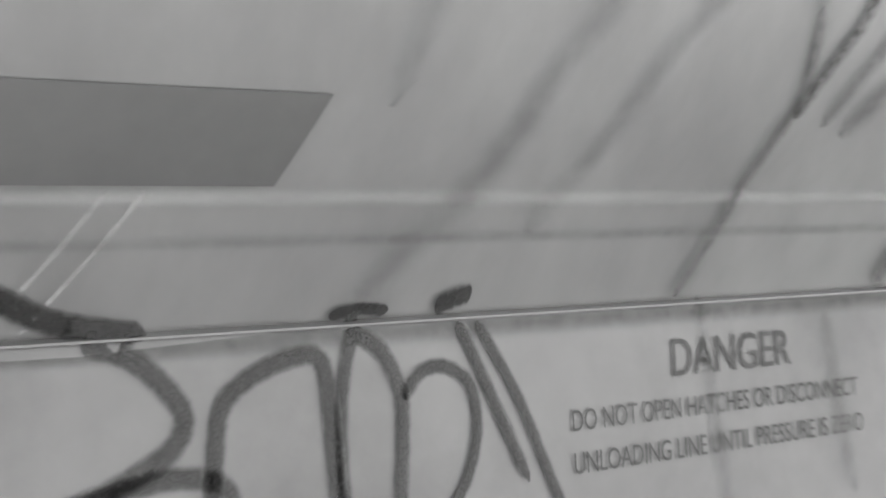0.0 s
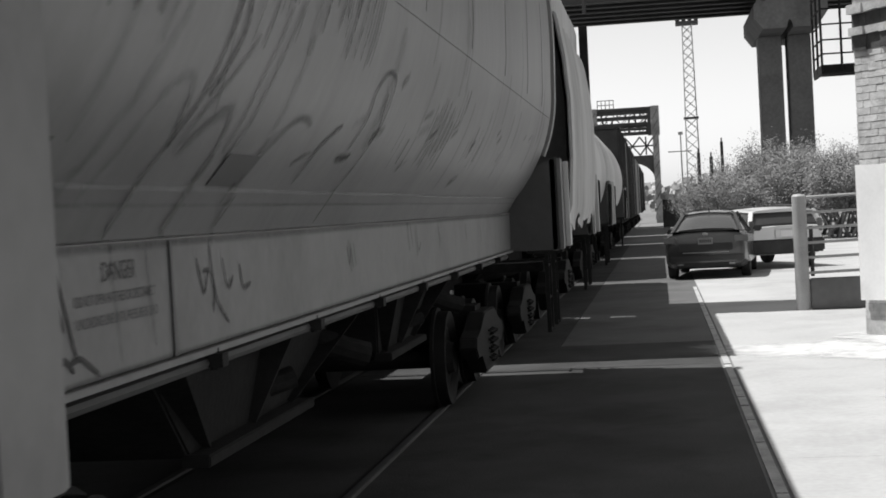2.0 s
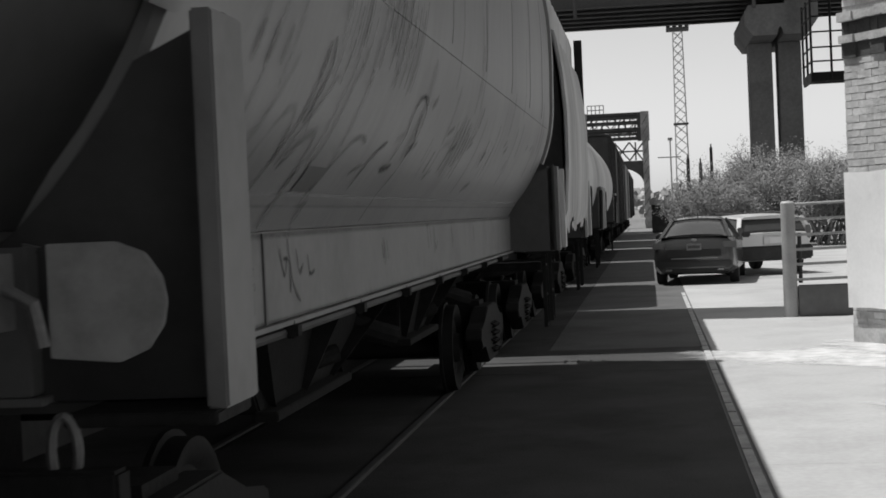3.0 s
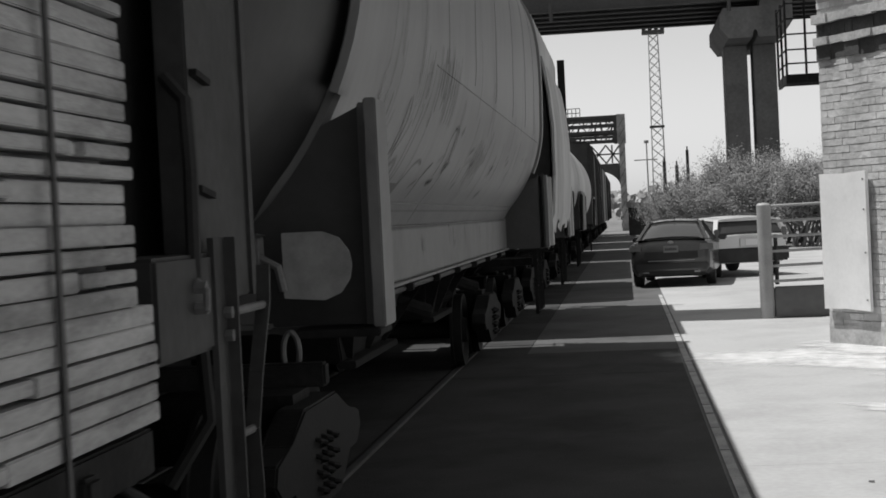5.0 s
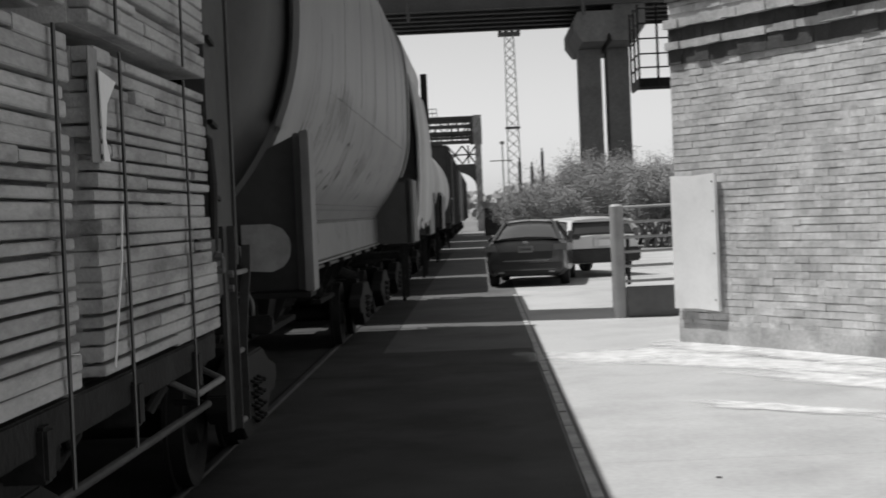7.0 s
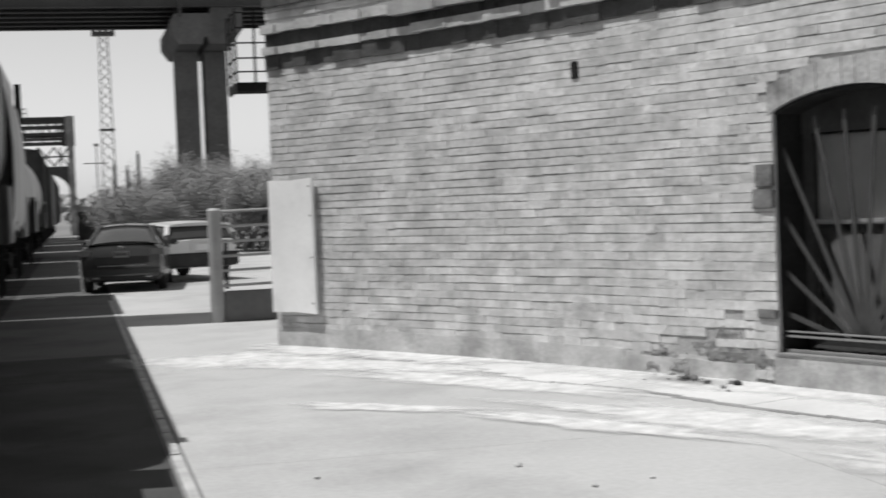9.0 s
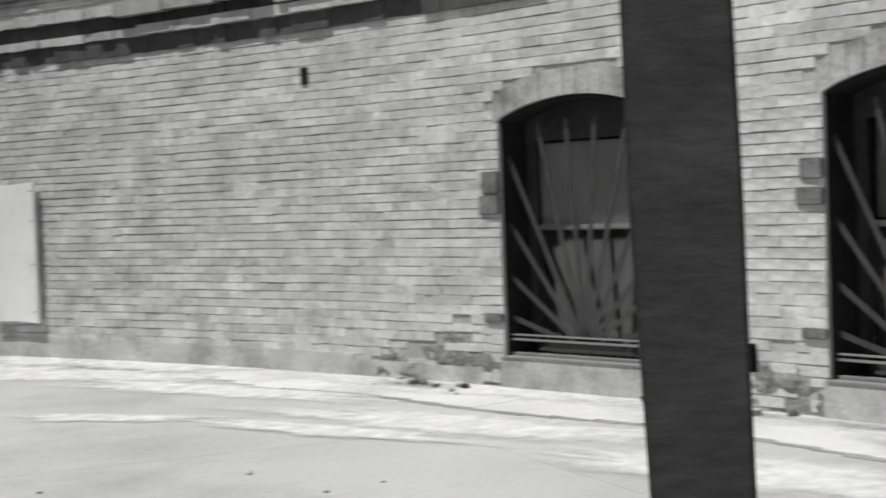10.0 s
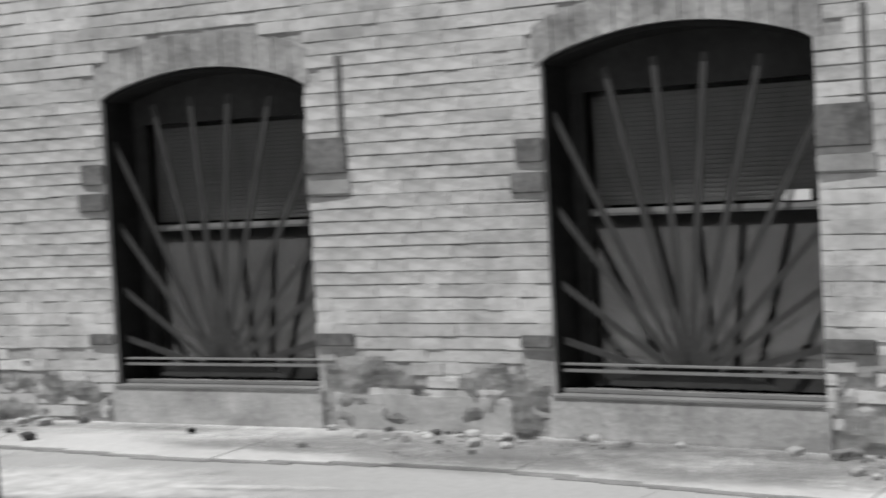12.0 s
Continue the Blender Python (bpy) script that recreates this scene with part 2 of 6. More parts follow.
def empty(name, label, category, group="", kind="", m=None):
    ob = new(name)
    ob.empty_display_size = 0.3
    if m is not None:
        ob.matrix_basis = m
    return tagged(ob, label, category, group, kind)


def B():
    return bmesh.new()


# ---- ground ----
XC = -2.70                       # the track's centre line
bm = B()
ext = [-1500, -400, -120, -60, -30, -12, 0, 12, 24, 40, 60, 90, 130, 200, 400, 1000, 3000]
ex = [-2500, -600, -150, -60, -20, -8, 0, 8, 20, 60, 150, 600, 2500]
vs = {(i, j): bm.verts.new((x, y, -0.012 if abs(x) < 60 and y < 130 else -0.012 - 0.3 * random.random())) for i, x in enumerate(ex) for j, y in enumerate(ext)}
for i in range(len(ex) - 1):
    for j in range(len(ext) - 1):
        bm.faces.new((vs[i, j], vs[i + 1, j], vs[i + 1, j + 1], vs[i, j + 1]))
ground = thing("ground", bm, M["ground"], "dusty pale ground reaching to the horizon", "ground", "structure")
# paving strip with the train's shade put into its tone
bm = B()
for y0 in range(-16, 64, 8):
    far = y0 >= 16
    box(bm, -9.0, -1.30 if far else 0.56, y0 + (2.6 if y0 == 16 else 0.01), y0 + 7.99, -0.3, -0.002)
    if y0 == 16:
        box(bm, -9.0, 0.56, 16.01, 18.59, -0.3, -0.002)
thing("road", bm, M["asphalt"], "paving round the rails, darkened for the train's shade", "road", "structure", bevel=0.0)
bm = B()
for y0 in range(-8, 64, 6):
    box(bm, 0.68, 4.4, y0 + 0.002, y0 + 5.998, -0.3, 0.0)
    box(bm, 4.404, 12.5, y0 + 0.002, y0 + 5.998, -0.3, 0.0)
    if y0 > 18:
        box(bm, 12.512, 26, y0 + 0.002, y0 + 5.998, -0.3, 0.0)
pavement = thing("pavement", bm, M["concrete"], "sunlit worn concrete yard with slab joints", "pavement", "structure")
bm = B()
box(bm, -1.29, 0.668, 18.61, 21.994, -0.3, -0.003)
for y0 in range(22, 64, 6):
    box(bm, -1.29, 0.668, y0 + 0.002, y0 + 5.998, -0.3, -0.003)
thing("crossing_pavement", bm, M["grimy"], "worn concrete beside the rails, darkened for the train's shade", "pavement", "structure")
# the row of edge stones between asphalt and concrete
bm = B()
box(bm, 0.56, 0.68, -16, 18.6, -0.3, -0.03)
edging = thing("kerb_edging", bm, M["black"], "row of edge stones between asphalt and concrete", "kerb", "structure")
y = -4.0
while y < 30:
    ln = random.choice((0.55, 0.8, 1.1))
    bm = B()
    box(bm, 0.585, 0.655, y + 0.02, y + ln - 0.02, -0.2, 0.004 + random.uniform(-0.006, 0.004))
    part("edge_stone", bm, M["mortar"], edging)
    y += ln
# rails set in the paving
for side in (-1, 1):
    bm = B()
    x = XC + side * 0.7175
    rail_profile = [(-0.035, 0.0), (-0.032, 0.014), (-0.02, 0.019), (0.02, 0.019), (0.032, 0.014), (0.035, 0.0), (0.03, -0.05), (-0.03, -0.05)]
    prism(bm, rail_profile, lambda u, v, w, x=x: Vector((x + u, w, v)), -60, 150)
    rail = thing("rail", bm, M["steel"], "steel rail set in the asphalt", "rail", "structure", group="rails")
    bm = B()
    box(bm, x - side * 0.045 - 0.03, x - side * 0.045 + 0.03, -60, 63, -0.05, 0.001)
    part("flangeway", bm, M["black"], rail)

# ---- the brick building: its front follows a wide curve ----
WC, WR, TH0 = Vector((-25.107, -0.337)), 33.26, radians(34.27)


def front(s, z, off=0.0):
    """A place on the front: s metres along it from its far corner, off metres proud of it."""
    a = TH0 - s / WR
    return Vector((WC.x + (WR - off) * math.cos(a), WC.y + (WR - off) * math.sin(a), z))


def front_pose(s, z, off=0.0):
    """x along the front, y out of it, z up."""
    a = TH0 - s / WR
    out = Vector((-math.cos(a), -math.sin(a), 0))
    along = Vector((math.sin(a), -math.cos(a), 0))
    p = front(s, z, off)
    return Matrix(((along.x, out.x, 0, p.x), (along.y, out.y, 0, p.y), (0, 0, 1, p.z), (0, 0, 0, 1)))


WINDOWS = [(7.44, 9.14), (10.74, 12.44), (14.2, 15.92)]
SILL, SPRING, CROWN, TOP, END = 0.275, 2.372, 2.532, 7.0, 22.0


def arch_z(s, w, rise=None):
    u = (s - w[0]) / (w[1] - w[0]) * 2 - 1
    return SPRING + (CROWN - SPRING) * (1 - u * u)


def in_window(s0, s1, z0, z1, grow=0.0):
    for w in WINDOWS:
        if s1 > w[0] - grow and s0 < w[1] + grow and z0 < (arch_z((s0 + s1) / 2, w) if w[0] < (s0 + s1) / 2 < w[1] else SPRING) + grow and z1 > SILL - 0.35:
            return w
    return None


building = empty("brick_building", "old curved brick building with pale painted brickwork and arched windows", "building")

# backing wall with openings cut right through, in columns
bm = B()
cols = sorted({round(i * 0.5, 3) for i in range(int(END / 0.5) + 1)} | {w[0] for w in WINDOWS} | {w[1] for w in WINDOWS} | {w[0] + (w[1] - w[0]) * k / 12 for w in WINDOWS for k in range(1, 12)})


def wall_block(bm, s0, s1, za0, za1, zb0, zb1, d0=-0.010, d1=-0.55):
    ps = []
    for s, lo, hi in ((s0, za0, za1), (s1, zb0, zb1)):
        for d in (d0, d1):
            for z in (lo, hi):
                ps.append(bm.verts.new(front(s, z, d)))
    for f in ((0, 1, 3, 2), (4, 6, 7, 5), (0, 4, 5, 1), (2, 3, 7, 6), (0, 2, 6, 4), (1, 5, 7, 3)):
        bm.faces.new([ps[i] for i in f])


for s0, s1 in zip(cols, cols[1:]):
    w = next((w for w in WINDOWS if w[0] <= s0 + 1e-4 and s1 <= w[1] + 1e-4), None)
    if w:
        wall_block(bm, s0, s1, -0.2, SILL, -0.2, SILL)
        wall_block(bm, s0, s1, arch_z(s0, w), TOP, arch_z(s1, w), TOP)
    else:
        wall_block(bm, s0, s1, -0.2, TOP, -0.2, TOP)
bmesh.ops.remove_doubles(bm, verts=bm.verts, dist=0.0005)
part("front_wall", bm, M["mortar"], building, "pale painted brick front wall")
bm = B()
c0, c1 = front(0, 0), front(END, 0)
far = [(c0.x + 2.2, c0.y + 8.0), (c1.x + 9, c1.y + 16), (c1.x + 9, c1.y)]
ring = [(front(0, 0, -0.55).x - 0.0, front(0, 0, -0.55).y)] + far + [(front(END, 0, -0.55).x, front(END, 0, -0.55).y)]
for (ax, ay), (bx, by) in zip(ring, ring[1:]):
    d = Vector((bx - ax, by - ay, 0)).normalized()
    nrm = Vector((-d.y, d.x, 0)) * 0.3
    vs = [bm.verts.new(Vector((x, y, z)) + (nrm if k else Vector())) for k in (0, 1) for x, y in ((ax, ay), (bx, by)) for z in (-0.2, TOP)]
    for f in ((0, 1, 3, 2), (4, 6, 7, 5), (0, 4, 5, 1), (2, 3, 7, 6), (0, 2, 6, 4), (1, 5, 7, 3)):
        bm.faces.new([vs[i] for i in f])
    part("back_wall", bm, M["plaster"], building)
    bm = B()
top = [front(i * 0.5, TOP, 0.12) for i in range(int(END / 0.5) + 1)] + [Vector((x, y, TOP)) for x, y in far[::-1]]
prism(bm, [(p.x, p.y) for p in top], lambda u, v, w: Vector((u, v, w)), TOP, TOP + 0.25)
part("roof", bm, M["bare"], building, "flat dark roof slab")

# plain rendered plinth of large worn blocks
s = 0.0
while s < 17.5:
    ln = random.uniform(1.2, 2.4)
    e = min(s + ln, 17.6)
    w = in_window(s, e, 0.0, 0.5)
    if w is None:
        hgt = random.uniform(0.12, 0.30)
        bm = B()
        k = max(2, int((e - s) / 0.18))
        tops = [hgt + random.uniform(-0.012, 0.012) for _ in range(k + 1)]
        for i in range(k):
            a, b = s + (e - s) * i / k, s + (e - s) * (i + 1) / k
            wall_block(bm, a + (0.0015 if i == 0 else 0), b - (0.0015 if i == k - 1 else 0), -0.1, tops[i], -0.1, tops[i + 1], 0.008, -0.03)
        bmesh.ops.remove_doubles(bm, verts=bm.verts, dist=0.0005)
        part("plinth_stone", bm, M["skirt"], building, "worn rendered foundation stone")
    s = e

# bricks
COURSE, BLEN = 0.086, 0.235
verts, faces = [], []


def brick_corners(s0, s1, z0, z1, proud):
    return [front(s, z, d) for d in (-0.03, proud) for z in (z0, z1) for s in (s0, s1)]


near, count = [], 0
rough_spots = [(6.95, 0.28, 0.46), (6.2, 0.18, 0.34), (9.55, 0.28, 0.46), (10.35, 0.24, 0.40), (12.85, 0.28, 0.44), (13.75, 0.32, 0.48), (16.25, 0.28, 0.50)]
z, row = 0.042, 1
while z < 4.45:
    s = -0.0 if row % 2 else -BLEN / 2
    while s < 17.6:
        a, b = max(s, 0.0), s + BLEN
        s = b
        zc = z + COURSE / 2
        for w in WINDOWS:      # trim at jambs
            if zc < SPRING + 0.02 and zc > 0.1:
                if a < w[0] < b:
                    b = w[0]
                elif a < w[1] < b:
                    a = w[1]
        if b - a < 0.03:
            continue
        mid = (a + b) / 2
        hit = False
        for w in WINDOWS:
            if w[0] <= mid <= w[1] and zc < arch_z(mid, w) + 0.26:
                hit = True
            elif w[0] - 0.06 < mid < w[1] + 0.06 and SPRING - 0.03 < zc < SPRING + 0.2:
                hit = True
        if hit:
            continue
        if 3.34 < z < 3.95 and mid < 9.2 - (z - 3.4) * 0.6:
            continue
        bad = any((mid - rs) ** 2 + ((zc - rz) * 1.4) ** 2 < rr * rr for rs, rz, rr in rough_spots)
        if bad and random.random() < 0.3:
            continue
        wob = 0.0012 * math.sin(mid * 3.1 + row) + 0.007 * noise.noise(Vector((mid * 0.9, zc * 0.8, 4)))
        # old paint and mortar fill the joints in patches
        fill = 0.5 + 1.1 * noise.noise(Vector((mid * 1.1, zc * 3.1, 9))) + 0.7 * noise.noise(Vector((mid * 3.3, zc * 9.0, 2))) + 1.0 * max(0.0, 1 - zc / 1.0)
        gap = 0.0050 * min(max(1.15 - fill, 0.05), 1.0)
        proud = random.uniform(-0.003, 0.005) + (random.uniform(-0.012, 0.004) if bad else 0)
        smear = random.random() < (0.16 if math.sin(mid * 1.3) + math.sin(zc * 2.3 + mid) > 0.3 else 0.05)
        z0, z1 = z + wob + (0.0005 if smear else gap + random.uniform(-0.0003, 0.0015)), z + COURSE + wob - (0.0005 if smear else gap + random.uniform(-0.0003, 0.0015))
        nudge = random.uniform(-0.0022, 0.0022)
        z0, z1 = z0 + nudge, z1 + nudge + random.uniform(-0.001, 0.001)
        if bad:
            z0, z1 = z0 + random.uniform(0, 0.012), z1 - random.uniform(0, 0.012)
        g = random.choice((0.0002, 0.0004, 0.0012)) if mid > 4.5 or random.random() < mid / 6 else random.uniform(0.001, 0.0035)
        if mid < 4.5 and not smear:
            z0, z1 = z0 + 0.0010, z1 - 0.0010
        item = (a + g, b - g, z0, z1, proud)
        if 9.25 < mid < 10.7 and 0.9 < z < 2.3 or 12.5 < mid < 13.7 and 0.9 < z < 2.6:
            near.append(item)
        else:
            o = len(verts)
            verts += brick_corners(*item)
            faces += [(o + 4, o + 5, o + 7, o + 6), (o + 0, o + 4, o + 6, o + 2), (o + 1, o + 3, o + 7, o + 5), (o + 2, o + 6, o + 7, o + 3), (o + 0, o + 1, o + 5, o + 4)]
    z += COURSE
    row += 1
me = bpy.data.meshes.new("brickwork")
me.from_pydata(verts, [], faces)
me.materials.append(M["brick"])
ob = tagged(new("brickwork", me), "pale painted bricks in even courses", kind="stuff")
ob.parent = building
brick_meshes = {}
for a, b, z0, z1, proud in near[:300]:
    key = (round(b - a, 2), round(z1 - z0, 3))
    if key not in brick_meshes:
        bm = B()
        quadbox(bm, pose(0, -0.02, 0), b - a, 0.04, z1 - z0)
        brick_meshes[key] = finish(bm, "brick", M["brickpart"])
    ob = new("brick", brick_meshes[key])
    ob.matrix_basis = front_pose((a + b) / 2, (z0 + z1) / 2, proud)
    ob.parent = building
if len(near) > 300:
    verts, faces = [], []
    for item in near[300:]:
        o = len(verts)
        verts += brick_corners(*item)
        faces += [(o + 4, o + 5, o + 7, o + 6), (o + 0, o + 4, o + 6, o + 2), (o + 1, o + 3, o + 7, o + 5), (o + 2, o + 6, o + 7, o + 3), (o + 0, o + 1, o + 5, o + 4)]
    me = bpy.data.meshes.new("brickwork_upper")
    me.from_pydata(verts, [], faces)
    me.materials.append(M["brick"])
    ob = tagged(new("upper_brickwork", me), "pale painted bricks above the windows", kind="stuff")
    ob.parent = building


# crumbled render and broken brick low on the wall
for k, (rs_, rz_, rr_) in enumerate(rough_spots):
    bm = B()
    nx, nz = 40, 22
    grid = {}
    for i in range(nx + 1):
        for j in range(nz + 1):
            u, v = i / nx * 2 - 1, j / nz * 2 - 1
            s_, z_ = rs_ + u * rr_ * 1.25, max(0.0, rz_ - 0.12 + v * rr_ * 0.8)
            q = noise.noise(Vector((s_ * 4, z_ * 6, k))) + 0.6 * noise.noise(Vector((s_ * 11, z_ * 17, k)))
            edge = 1 - math.sqrt(u * u + v * v)
            grid[i, j] = (s_, z_, q * 0.022 + 0.014 * edge - 0.008, edge + q * 0.5)
    pts = {}
    for i in range(nx):
        for j in range(nz):
            cell = [grid[i, j], grid[i + 1, j], grid[i + 1, j + 1], grid[i, j + 1]]
            if min(c[3] for c in cell) < 0.12 or max(c[2] for c in cell) < -0.012:
                continue
            if any(w[0] - 0.02 < c[0] < w[1] + 0.02 for c in cell for w in WINDOWS):
                continue
            vs_ = []
            for (a, b), c in zip(((i, j), (i + 1, j), (i + 1, j + 1), (i, j + 1)), cell):
                if (a, b) not in pts:
                    pts[a, b] = bm.verts.new(front(c[0], c[1], c[2]))
                vs_.append(pts[a, b])
            if len(set(vs_)) == 4:
                bm.faces.new(vs_)
    if len(bm.faces):
        bmesh.ops.solidify(bm, geom=list(bm.faces), thickness=0.02)
        part("crumbled_render", bm, M["crumble"], building, "crumbled render and broken brick")
    else:
        bm.free()


def band(name, s0, s1, z0, z1, proud, material, label, step=0.3, jag=0.0):
    k = max(1, int((s1 - s0) / step))
    for i in range(k):
        bm = B()
        a, b = s0 + (s1 - s0) * i / k, s0 + (s1 - s0) * (i + 1) / k
        p = proud + random.uniform(-jag, jag)
        wall_block(bm, a + 0.002, b - 0.002, z0 + random.uniform(-jag, jag) * 0.5, z1, z0 + random.uniform(-jag, jag) * 0.5, z1, p, -0.05)
        part(name, bm, material, building, label if i == 0 else "")


# corbelled bands under the eaves, recessed courses bare and darkened for their shade
band("bare_brick", 0.0, 8.8, 3.39, 3.57, 0.024, M["bare"], "band of bare bricks darkened for recess shade", 0.24, 0.018)
band("sooty_brick", 3.75, 4.2, 3.40, 3.98, 0.016, M["bare"], "dark patch of bricks", 0.15, 0.03)
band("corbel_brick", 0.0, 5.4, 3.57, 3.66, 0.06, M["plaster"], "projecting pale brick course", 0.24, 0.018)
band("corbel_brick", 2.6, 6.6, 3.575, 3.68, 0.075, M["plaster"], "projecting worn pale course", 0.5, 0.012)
band("dentil_brick", 0.0, 5.0, 3.66, 3.83, 0.010, M["bare"], "recessed band of bricks darkened for shade", 0.12, 0.010)
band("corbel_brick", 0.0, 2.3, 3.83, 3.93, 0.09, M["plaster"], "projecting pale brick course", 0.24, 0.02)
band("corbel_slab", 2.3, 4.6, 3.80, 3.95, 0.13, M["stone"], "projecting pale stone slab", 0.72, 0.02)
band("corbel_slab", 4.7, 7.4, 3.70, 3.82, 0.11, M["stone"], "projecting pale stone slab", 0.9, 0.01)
band("bare_brick", 5.0, 9.2, 3.83, 4.1, 0.02, M["bare"], "band of bare bricks darkened for recess shade", 0.24, 0.004)
band("eaves_brick", 0.0, 9.2, 4.15, 4.40, 0.05, M["bare"], "band of bare bricks darkened for recess shade", 0.24, 0.01)
band("upper_wall_panel", 0.0, 17.6, 4.45, 6.9, 0.0, M["brick"], "pale painted brick wall above the bands", 0.5, 0.0)
# dark block on the wall face, standing for the dark of a hole
bm = B()
quadbox(bm, front_pose(4.98, 2.95, 0.0), 0.10, 0.03, 0.17)
part("bracket_socket", bm, M["black"], building, "dark block standing for a hole", bevel=0.006)

# painted board over the far corner
bm = B()
wall_block(bm, 0.02, 0.42, 0.43, 2.04, 0.44, 2.03, 0.085, 0.04)
wall_block(bm, 0.42, 0.80, 0.44, 2.03, 0.42, 2.05, 0.085, 0.04)
ob = part("board", bm, M["panel"], building, "white painted board screwed over the corner")
for z in (0.55, 1.1, 1.6, 1.95):
    bm = B()
    p = front_pose(0.76, z, 0.085)
    rod(bm, p @ Vector((0, 0, 0)), p @ Vector((0, 0.006, 0)), 0.012, n=8)
    part("screw", bm, M["iron"], ob)


def half_ellipse(bm, m, rx, rz, t, n=14):
    poly = [(-rx * math.cos(math.pi * i / n), rz * math.sin(math.pi * i / n)) for i in range(n + 1)]
    prism(bm, poly, lambda u, v, w: m @ Vector((u, w, v)), -t / 2, t / 2)


def window(no, w, blinds, label):
    s0, s1 = w
    mid, half = (s0 + s1) / 2, (s1 - s0) / 2
    win = tagged(new("window_%d" % no), label, "window", "arched windows", "structure")
    m0 = front_pose(mid, 0)
    depth = -0.40
    # frame following the arch
    bm = B()
    for sx in (-1, 1):
        quadbox(bm, m0 @ pose(sx * (half - 0.05), depth, (SILL + SPRING) / 2), 0.10, 0.10, SPRING - SILL)
    quadbox(bm, m0 @ pose(0, depth, SILL + 0.07), 2 * half, 0.10, 0.10)
    for i in range(10):
        a, b = s0 + (s1 - s0) * i / 10, s0 + (s1 - s0) * (i + 1) / 10
        wall_block(bm, a, b, SPRING - 0.20, arch_z(a, w) + 0.01, SPRING - 0.20, arch_z(b, w) + 0.01, depth + 0.05, depth - 0.05)
    part("window_frame", bm, M["darkgrey"], win, "dark painted window frame")
    bm = B()
    quadbox(bm, m0 @ pose(0, depth + 0.004, 1.41), 2 * half - 0.2, 0.03, 0.034)
    quadbox(bm, m0 @ pose(0, depth + 0.006, 1.386), 2 * half - 0.2, 0.026, 0.010)
    part("meeting_rail", bm, M["sash"], win, "pale grey meeting rail", bevel=0.003)
    for z0, z1, d in ((SILL + 0.12, 1.385, 0.0), (1.435, SPRING - 0.20, 0.02)):
        bm = B()
        quadbox(bm, m0 @ pose(0, depth + d - 0.01, (z0 + z1) / 2), 2 * half - 0.2, 0.006, z1 - z0)
        pane = part("pane", bm, M["glass"], win, "dusty window glass")
        pane.visible_shadow = False
    # grey sheet for the lower glass's reflection; shade or slatted blind above
    bm = B()
    quadbox(bm, m0 @ pose(0, depth - 0.020, 0.895), 2 * half - 0.20, 0.006, 1.03)
    part("roller_shade", bm, M["shade"], win, "grey sheet standing for the lower glass's reflection")
    if blinds:
        for k in range(24):
            z = 1.46 + k * 0.029
            bm = B()
            quadbox(bm, m0 @ pose(0, depth - 0.05, z, 62), 2 * half - 0.26, 0.032, 0.003)
            part("blind_slat", bm, M["blind"], win)
    else:
        bm = B()
        quadbox(bm, m0 @ pose(0, depth - 0.03, 1.78), 2 * half - 0.22, 0.01, 0.74)
        part("roller_shade", bm, M["paleshade"], win, "paler shade behind the upper glass")
    # flat dark sheet in place of the room's darkness
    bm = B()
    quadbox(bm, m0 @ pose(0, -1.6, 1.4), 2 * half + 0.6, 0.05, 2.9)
    part("room_backing", bm, M["interior"], win, "dark sheet standing for the unlit room")
    # grille: flat bars fanning out from a half round plate at the foot
    hub = Vector((0, -0.10, SILL + 0.09))
    ends = [(-half + 0.01, 0.62), (-half + 0.01, 0.98), (-half + 0.01, 1.45), (-half + 0.01, 2.05), (-half * 0.56, 2.30), (-half * 0.18, 2.34), (half * 0.2, 2.34), (half * 0.6, 2.30), (half - 0.01, 1.95), (half - 0.01, 1.30), (half - 0.01, 0.95), (half - 0.01, 0.60)]
    for x, z in ends:
        bm = B()
        a, b = hub, Vector((x, -0.10, z))
        d = (b - a).normalized()
        quadbox(bm, m0 @ Matrix.Translation((a + b) / 2) @ pose(0, 0, 0, 0, math.degrees(math.atan2(d.x, d.z))), 0.044, 0.008, (b - a).length)
        part("grille_bar", bm, M["grille"], win)
    bm = B()
    half_ellipse(bm, m0 @ pose(0, -0.09, SILL + 0.07), half * 0.62, 0.085, 0.012)
    part("grille_plate", bm, M["grille"], win, "half round grey plate at the grille's foot")
    for z, t in ((SILL + 0.03, 0.022), (SILL + 0.155, 0.018), (SILL + 0.195, 0.012)):
        bm = B()
        quadbox(bm, m0 @ pose(0, -0.08, z), 2 * half - 0.02, 0.03, t)
        part("grille_rail", bm, M["sash"], win)
    # stone sill block down to the ground
    bm = B()
    k = 6
    for i in range(k):
        a, b = s0 - 0.03 + (s1 - s0 + 0.06) * i / k, s0 - 0.03 + (s1 - s0 + 0.06) * (i + 1) / k
        wall_block(bm, a, b, 0.0, SILL, 0.0, SILL, 0.03, -0.3)
    bmesh.ops.remove_doubles(bm, verts=bm.verts, dist=0.0005)
    part("window_sill", bm, M["plaster"], win, "smooth rendered sill block")
    bm = B()
    for i in range(k):
        a, b = s0 + (s1 - s0) * i / k, s0 + (s1 - s0) * (i + 1) / k
        wall_block(bm, a, b, SILL, SILL + 0.014, SILL, SILL + 0.014, 0.04, -0.3)
    part("sill_edge", bm, M["sash"], win, "thin metal sill edge")
    # added black sheets that stand for the shade inside the reveal
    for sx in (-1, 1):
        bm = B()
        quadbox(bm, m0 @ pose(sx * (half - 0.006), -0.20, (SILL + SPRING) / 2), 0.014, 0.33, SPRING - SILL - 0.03)
